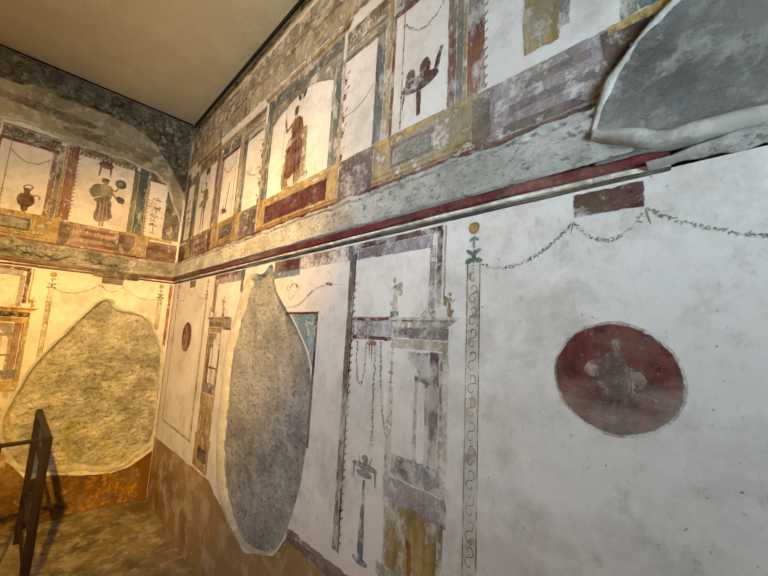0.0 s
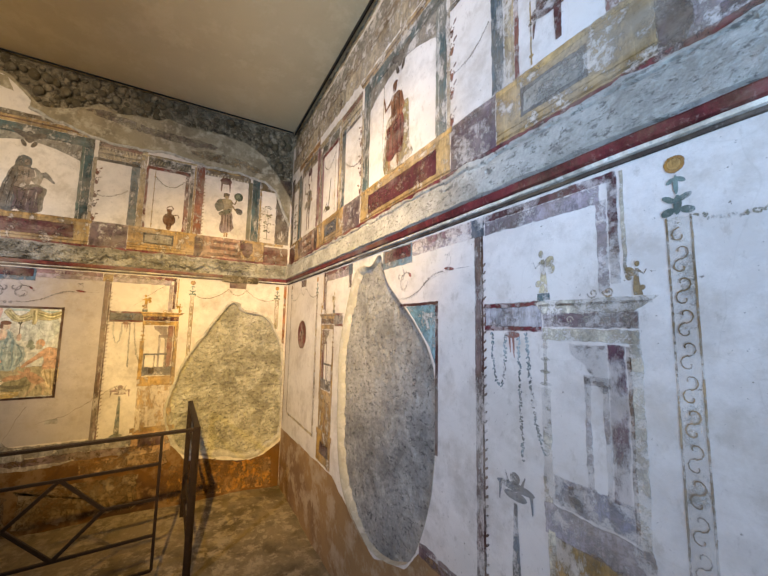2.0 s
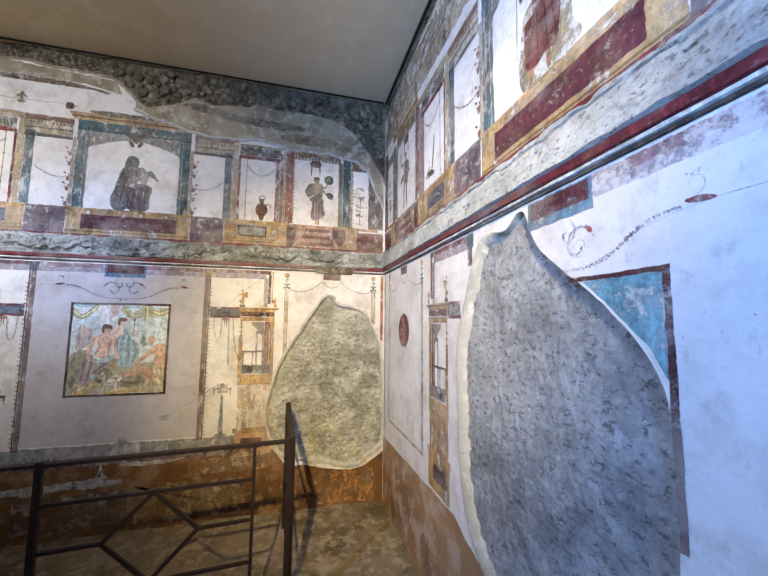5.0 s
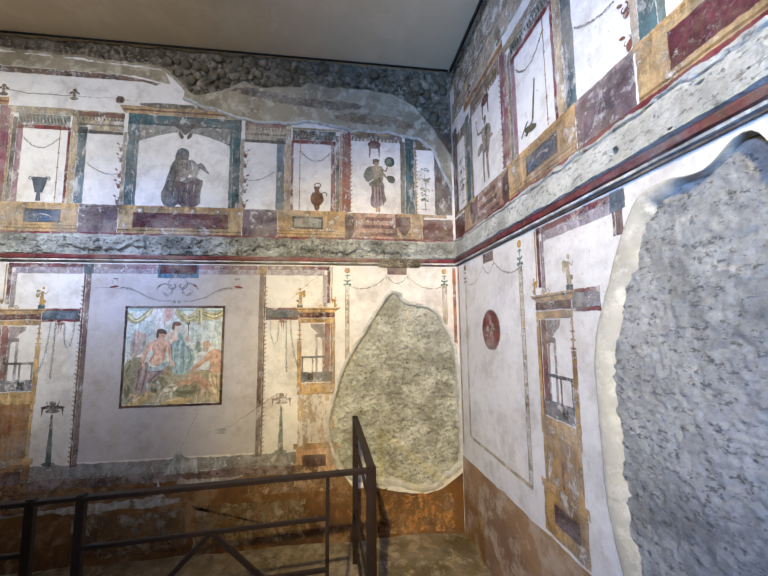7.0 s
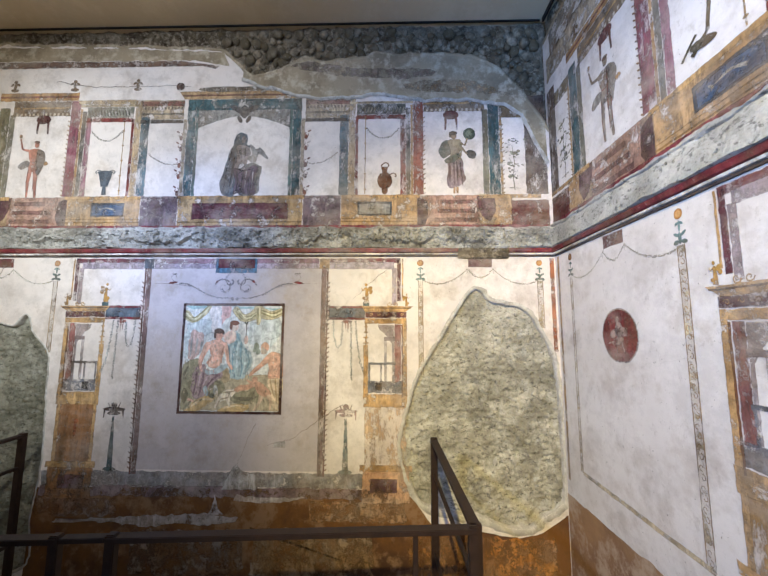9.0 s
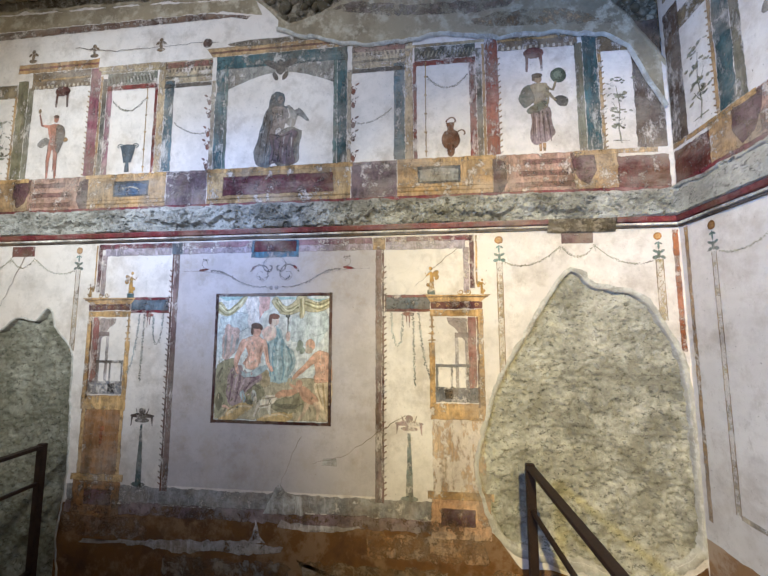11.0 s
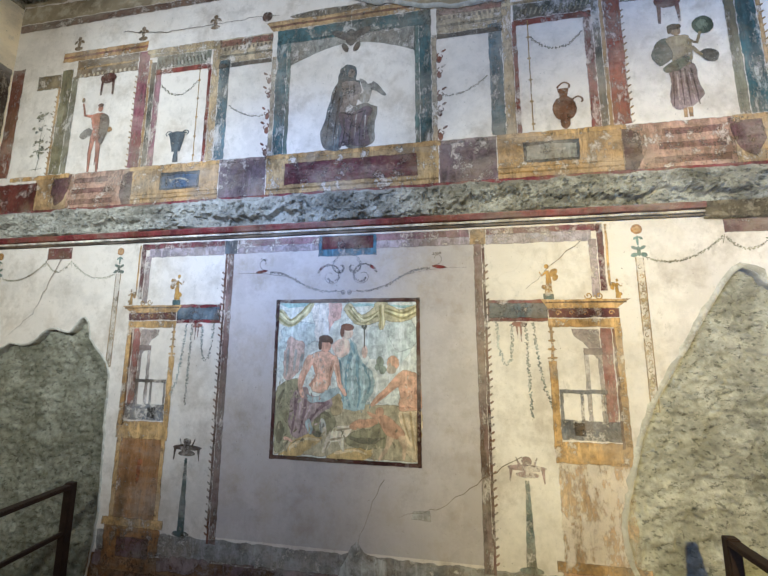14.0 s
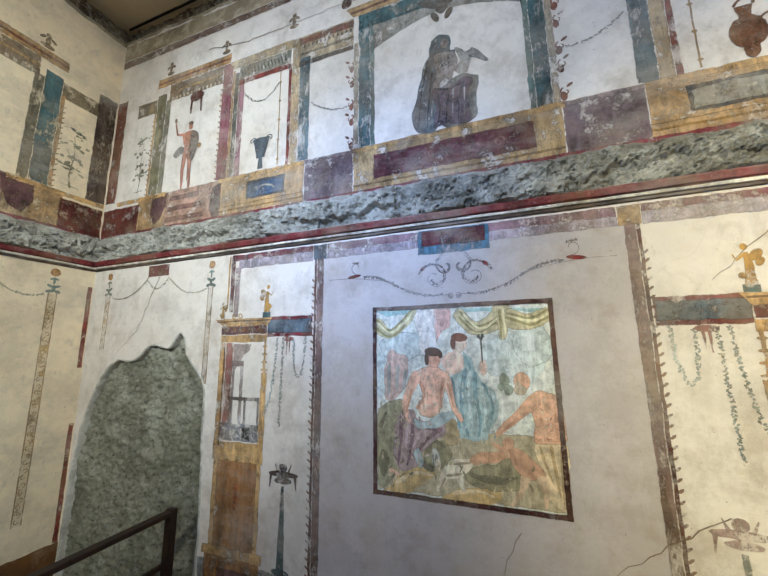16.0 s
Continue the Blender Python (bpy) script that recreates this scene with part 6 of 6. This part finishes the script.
    dab("earth", "#b3934f", 4.5, [[(0.118, 0.053), (0.16, 0.119), (0.265, 0.155), (0.355, 0.134), (0.27, 0.065), (0.196, 0.024), (0.059, 0.026)], [(0.423, 0.056), (0.543, 0.092), (0.68, 0.095), (0.67, 0.034), (0.547, 0.011), (0.395, 0.019)], [(0.856, 0.294), (0.994, 0.315), (0.986, 0.13), (0.937, 0.167), (0.889, 0.216)]], 0.12, 0.012)
    dab("earth_light", "#cdb27c", 4.7, [stroke([(0.147, 0.076), (0.236, 0.125), (0.335, 0.125)], 0.021, 0.012), stroke([(0.453, 0.058), (0.574, 0.077), (0.651, 0.06)], 0.018, 0.012), stroke([(0.888, 0.269), (0.964, 0.287)], 0.015, 0.009)], 0.2, 0.005)
    dab("stone_block", "#a08b5e", 4.8, [[(0.406, 0.39), (0.475, 0.402), (0.49, 0.301), (0.44, 0.27), (0.407, 0.317)]], 0.15, 0.005)
    dab("teal_robe", "#94abaa", 5, [[(0.531, 0.743), (0.577, 0.707), (0.592, 0.653), (0.621, 0.599), (0.685, 0.547), (0.703, 0.487), (0.695, 0.42), (0.646, 0.364), (0.641, 0.316), (0.564, 0.305), (0.499, 0.312), (0.482, 0.41), (0.45, 0.491), (0.455, 0.588), (0.471, 0.623), (0.533, 0.652)]], 0.08, 0.006)
    dab("robe_fold", "#6a8c96", 5.4, [stroke([(0.541, 0.645), (0.515, 0.535), (0.513, 0.412), (0.54, 0.331)], 0.021, 0.012), stroke([(0.588, 0.632), (0.585, 0.524), (0.605, 0.416), (0.594, 0.334)], 0.021, 0.012), stroke([(0.629, 0.579), (0.672, 0.5), (0.659, 0.418)], 0.021, 0.012), stroke([(0.465, 0.602), (0.478, 0.492), (0.496, 0.37)], 0.018, 0.012), stroke([(0.545, 0.713), (0.567, 0.659)], 0.018, 0.012)], 0.55, 0.005)
    dab("robe_light", "#bccfce", 5.5, [stroke([(0.562, 0.632), (0.551, 0.522), (0.563, 0.387)], 0.018, 0.012), stroke([(0.614, 0.565), (0.634, 0.471), (0.623, 0.376)], 0.018, 0.012), stroke([(0.489, 0.589), (0.498, 0.466)], 0.015, 0.009), stroke([(0.67, 0.54), (0.688, 0.473)], 0.015, 0.009)], 0.6, 0.005)
    dab("painted_body", "#dbb79f", 5.6, [[(0.423, 0.718), (0.458, 0.742), (0.521, 0.737), (0.534, 0.693), (0.52, 0.647), (0.471, 0.627), (0.44, 0.635), (0.408, 0.694)], oval(0.52, 0.784, 0.037, 0.044, -0.2), stroke([(0.499, 0.753), (0.494, 0.726)], 0.033, 0.027), oval(0.634, 0.663, 0.02, 0.039)], 0.05, 0.003)
    dab("painted_hair", "#75503c", 5.7, [oval(0.515, 0.817, 0.047, 0.024, -0.1), oval(0.48, 0.787, 0.016, 0.033)], 0.05, 0.001)
    dab("rose_robe", "#8f7876", 5, [[(0.157, 0.416), (0.24, 0.441), (0.274, 0.393), (0.347, 0.383), (0.413, 0.407), (0.412, 0.324), (0.335, 0.278), (0.284, 0.219), (0.265, 0.162), (0.159, 0.134), (0.127, 0.209), (0.129, 0.322)]], 0.08, 0.008)
    dab("robe_fold", "#6a5058", 5.4, [stroke([(0.174, 0.395), (0.166, 0.268), (0.149, 0.168)], 0.024, 0.012), stroke([(0.392, 0.351), (0.318, 0.298), (0.254, 0.217)], 0.024, 0.012), stroke([(0.238, 0.357), (0.228, 0.258), (0.203, 0.172)], 0.021, 0.012), stroke([(0.292, 0.359), (0.362, 0.349)], 0.021, 0.012)], 0.55, 0.005)
    dab("robe_light", "#b59a9c", 5.5, [stroke([(0.205, 0.383), (0.198, 0.256)], 0.018, 0.009), stroke([(0.345, 0.369), (0.399, 0.379)], 0.021, 0.012), stroke([(0.278, 0.331), (0.244, 0.259)], 0.018, 0.009)], 0.6, 0.005)
    dab("blue_lining", "#98a8aa", 5.7, [[(0.243, 0.399), (0.306, 0.381), (0.388, 0.427), (0.465, 0.444), (0.474, 0.421), (0.392, 0.364), (0.3, 0.346), (0.253, 0.357)], [(0.238, 0.216), (0.267, 0.246), (0.297, 0.185), (0.273, 0.156)]], 0.12, 0.005)
    dab("painted_body", "#d8a484", 6, [[(0.255, 0.635), (0.298, 0.659), (0.336, 0.67), (0.391, 0.666), (0.427, 0.645), (0.448, 0.594), (0.417, 0.531), (0.41, 0.462), (0.388, 0.427), (0.346, 0.401), (0.284, 0.415), (0.252, 0.452), (0.3, 0.51), (0.281, 0.568)], stroke([(0.363, 0.665), (0.364, 0.703)], 0.052, 0.039), stroke([(0.271, 0.627), (0.221, 0.531), (0.195, 0.453), (0.218, 0.381)], 0.055, 0.027), stroke([(0.427, 0.628), (0.454, 0.533), (0.473, 0.458), (0.51, 0.4)], 0.048, 0.024), stroke([(0.101, 0.125), (0.153, 0.116)], 0.024, 0.018)], 0.05, 0.003)
    dab("painted_body", "#c98d70", 6.1, [oval(0.37, 0.701, 0.037, 0.044, -0.15)], 0.05, 0.001)
    dab("painted_hair", "#5a4436", 6.15, [oval(0.365, 0.743, 0.05, 0.025, -0.1), oval(0.328, 0.706, 0.014, 0.036), oval(0.407, 0.727, 0.013, 0.019)], 0.05, 0.001)
    dab("painted_shade", "#bd8464", 6.3, [stroke([(0.29, 0.582), (0.306, 0.513), (0.266, 0.449)], 0.021, 0.009), stroke([(0.423, 0.6), (0.401, 0.531), (0.402, 0.462)], 0.018, 0.009), stroke([(0.235, 0.539), (0.205, 0.439)], 0.014, 0.008), stroke([(0.443, 0.574), (0.466, 0.478)], 0.012, 0.008)], 0.6, 0.004)
    dab("painted_body", "#cb9674", 6, [[(0.872, 0.547), (0.926, 0.555), (0.989, 0.522), (1.003, 0.433), (1.003, 0.328), (0.933, 0.318), (0.856, 0.321), (0.865, 0.414), (0.843, 0.486)], stroke([(0.883, 0.521), (0.799, 0.444), (0.688, 0.349)], 0.061, 0.03), oval(0.823, 0.599, 0.041, 0.044)], 0.05, 0.003)
    dab("painted_beard", "#a89880", 6.2, [oval(0.811, 0.556, 0.034, 0.025), oval(0.801, 0.578, 0.013, 0.019)], 0.15, 0.005)
    dab("painted_shade", "#c08a68", 6.3, [stroke([(0.971, 0.484), (0.965, 0.353)], 0.021, 0.012), stroke([(0.806, 0.431), (0.708, 0.356)], 0.014, 0.008), stroke([(0.871, 0.332), (0.993, 0.338)], 0.015, 0.009)], 0.6, 0.004)
    dab("pale_cloth", "#d0b88c", 5.8, [[(0.859, 0.31), (1.003, 0.315), (0.998, 0.17), (0.978, 0.035), (0.909, 0.072), (0.894, 0.164)]], 0.12, 0.005)
    dab("cloth_fold", "#a58a58", 5.9, [stroke([(0.933, 0.298), (0.953, 0.115)], 0.015, 0.009), stroke([(0.976, 0.287), (0.969, 0.09)], 0.014, 0.008), stroke([(0.887, 0.289), (0.922, 0.166)], 0.012, 0.008)], 0.2, 0.005)
    dab("painted_bush", "#7f8a78", 4.4, [oval(0.737, 0.603, 0.028, 0.031), oval(0.755, 0.556, 0.025, 0.028), oval(0.72, 0.569, 0.016, 0.022)], 0.4, 0.02)
    dab("painted_body", "#b9855c", 6, [[(0.538, 0.215), (0.574, 0.248), (0.643, 0.261), (0.712, 0.262), (0.724, 0.233), (0.645, 0.212), (0.569, 0.194)]], 0.12, 0.005)
    dab("painted_body", "#b3835f", 6.05, [[(0.726, 0.284), (0.788, 0.285), (0.85, 0.241), (0.898, 0.184), (0.861, 0.155), (0.796, 0.164), (0.739, 0.227)], oval(0.739, 0.306, 0.03, 0.028), stroke([(0.735, 0.261), (0.66, 0.297)], 0.027, 0.015)], 0.08, 0.005)
    dab("painted_leg", "#c0a27c", 6, [stroke([(0.807, 0.165), (0.786, 0.103), (0.736, 0.035)], 0.045, 0.015), stroke([(0.876, 0.169), (0.896, 0.111), (0.886, 0.041)], 0.048, 0.015)], 0.12, 0.005)
    dab("painted_animal", "#d3c4a4", 6, [[(0.395, 0.15), (0.431, 0.198), (0.491, 0.219), (0.556, 0.22), (0.547, 0.174), (0.488, 0.129), (0.42, 0.118)], stroke([(0.411, 0.144), (0.383, 0.087), (0.368, 0.056)], 0.036, 0.018), stroke([(0.48, 0.136), (0.501, 0.075)], 0.033, 0.018), oval(0.374, 0.177, 0.016, 0.028)], 0.1, 0.005)
    dab("painted_shade", "#9a8a68", 6.3, [stroke([(0.419, 0.131), (0.495, 0.148)], 0.014, 0.008), stroke([(0.405, 0.116), (0.38, 0.066)], 0.011, 0.006), stroke([(0.462, 0.189), (0.538, 0.201)], 0.012, 0.008)], 0.7, 0.005)
    dab("grey_shield", "#a8a89c", 5.9, [oval(0.36, 0.21, 0.023, 0.047, 0.2)], 0.2, 0.005)
    dab("shield_shade", "#6f6e64", 5.95, [stroke([(0.343, 0.237), (0.353, 0.175)], 0.011, 0.006), oval(0.366, 0.204, 0.008, 0.025)], 0.2, 0.005)
    dab("thyrsus", "#5c5848", 6.5, [stroke([(0.631, 0.799), (0.632, 0.699)], 0.008, 0.006), oval(0.62, 0.82, 0.009, 0.011), oval(0.641, 0.821, 0.009, 0.011), oval(0.631, 0.807, 0.009, 0.008)], 0.1, 0.005)
    for colour, x0, x1, y0, y1, n, r in (("#e3c9b4", 0.28, 0.42, 0.45, 0.64, 16, 0.02), ("#bd9079", 0.27, 0.42, 0.43, 0.63, 12, 0.018), ("#dcb89c", 0.86, 0.95, 0.32, 0.51, 12, 0.02), ("#b67d60", 0.86, 0.95, 0.3, 0.5, 9, 0.018), ("#bccac5", 0.48, 0.68, 0.33, 0.6, 22, 0.024), ("#86999a", 0.48, 0.68, 0.3, 0.58, 18, 0.02), ("#c0a59a", 0.12, 0.36, 0.2, 0.42, 22, 0.024), ("#7d6560", 0.12, 0.36, 0.16, 0.4, 18, 0.022), ("#7a6f52", 0.05, 0.9, 0.05, 0.22, 22, 0.03), ("#cdb88a", 0.05, 0.9, 0.03, 0.2, 24, 0.03), ("#a39877", 0.04, 0.2, 0.22, 0.48, 14, 0.03), ("#6f664c", 0.04, 0.18, 0.2, 0.44, 8, 0.025)):
        dab("brushwork", colour, 7, [oval(rng.uniform(x0, x1), rng.uniform(y0, y1), 0.6 * r * rng.uniform(0.5, 1.3), 0.5 * r * rng.uniform(0.2, 0.5), rng.uniform(0.3, 2.4), 8) for _ in range(n)], 0.9, 0.003)

    RIM[0] = 0.011


picture()


# ---- rubble stones that show above the broken plaster ----
def stone_mesh(rng):
    bm = bmesh.new()
    bmesh.ops.create_icosphere(bm, subdivisions=2, radius=1.0)
    a, b = rng.uniform(0.7, 1.2), rng.uniform(0, 50)
    for v in bm.verts:
        p = v.co.copy()
        r = 1.0 + 0.34 * noise.noise(p * 1.3 + Vector((b, 0, 0))) + 0.12 * noise.noise(p * 3.5 + Vector((0, b, 0)))
        v.co = Vector((p.x * r, p.y * r * a, p.z * r))
    me = bpy.data.meshes.new("stone")
    bm.to_mesh(me)
    bm.free()
    me.polygons.foreach_set("use_smooth", [True] * len(me.polygons))
    me.materials.append(M_STONE)
    return me


def stone_material():
    mat, nt, bs, pos = base_nodes("rubble_stone")
    info = nt.nodes.new("ShaderNodeObjectInfo").outputs["Random"]
    col = mix(nt, ramp(nt, info, 0.1, 0.9), lin("#63573f"), lin("#ac9d84"))
    col = mix(nt, ramp(nt, noise_node(nt, pos, 16.0, 8, 0.7), 0.42, 0.62), tone(lin("#6e624d"), 0.75), col)
    col = mix(nt, ramp(nt, noise_node(nt, pos, 40.0, 8, 0.75), 0.56, 0.66, (0, 0, 0, 1), (0.5, 0.5, 0.5, 1)), col, lin("#b4ada0"))
    nt.links.new(col, bs.inputs["Base Color"])
    bs.inputs["Roughness"].default_value, bs.inputs["Specular IOR Level"].default_value = 0.95, 0.15
    bump(nt, bs, noise_node(nt, pos, 55.0, 8, 0.75), 0.8, 0.02)
    return mat


M_STONE = stone_material()
stone_rng = random.Random(29)
STONES = [stone_mesh(stone_rng) for _ in range(9)]
placed = []
for _ in range(6000):
    u, v = stone_rng.uniform(-1.25, Y_RIGHT - 0.03), stone_rng.uniform(2.95, Z_CEIL - 0.05)
    size = stone_rng.uniform(0.018, 0.04)
    top = float(np.interp(u, [p[0] for p in TOP_F], [p[1] for p in TOP_F]))
    if v < top + size + 0.012 or any((u - a) ** 2 + (v - b) ** 2 < (0.95 * (size + r)) ** 2 for a, b, r in placed):
        continue
    placed.append((u, v, size))
    if len(placed) >= 260:
        break
for u, v, size in placed:
    ob = new("stone", STONES[stone_rng.randrange(len(STONES))])
    ob.parent = wall_west
    ob.matrix_world = Matrix.Translation(FAR(u, v, -0.032 + stone_rng.uniform(-0.004, 0.008))) @ Matrix.Rotation(stone_rng.uniform(0, 6.28), 4, "X") @ Matrix.Diagonal((size * 0.75, size * 1.25, size, 1))
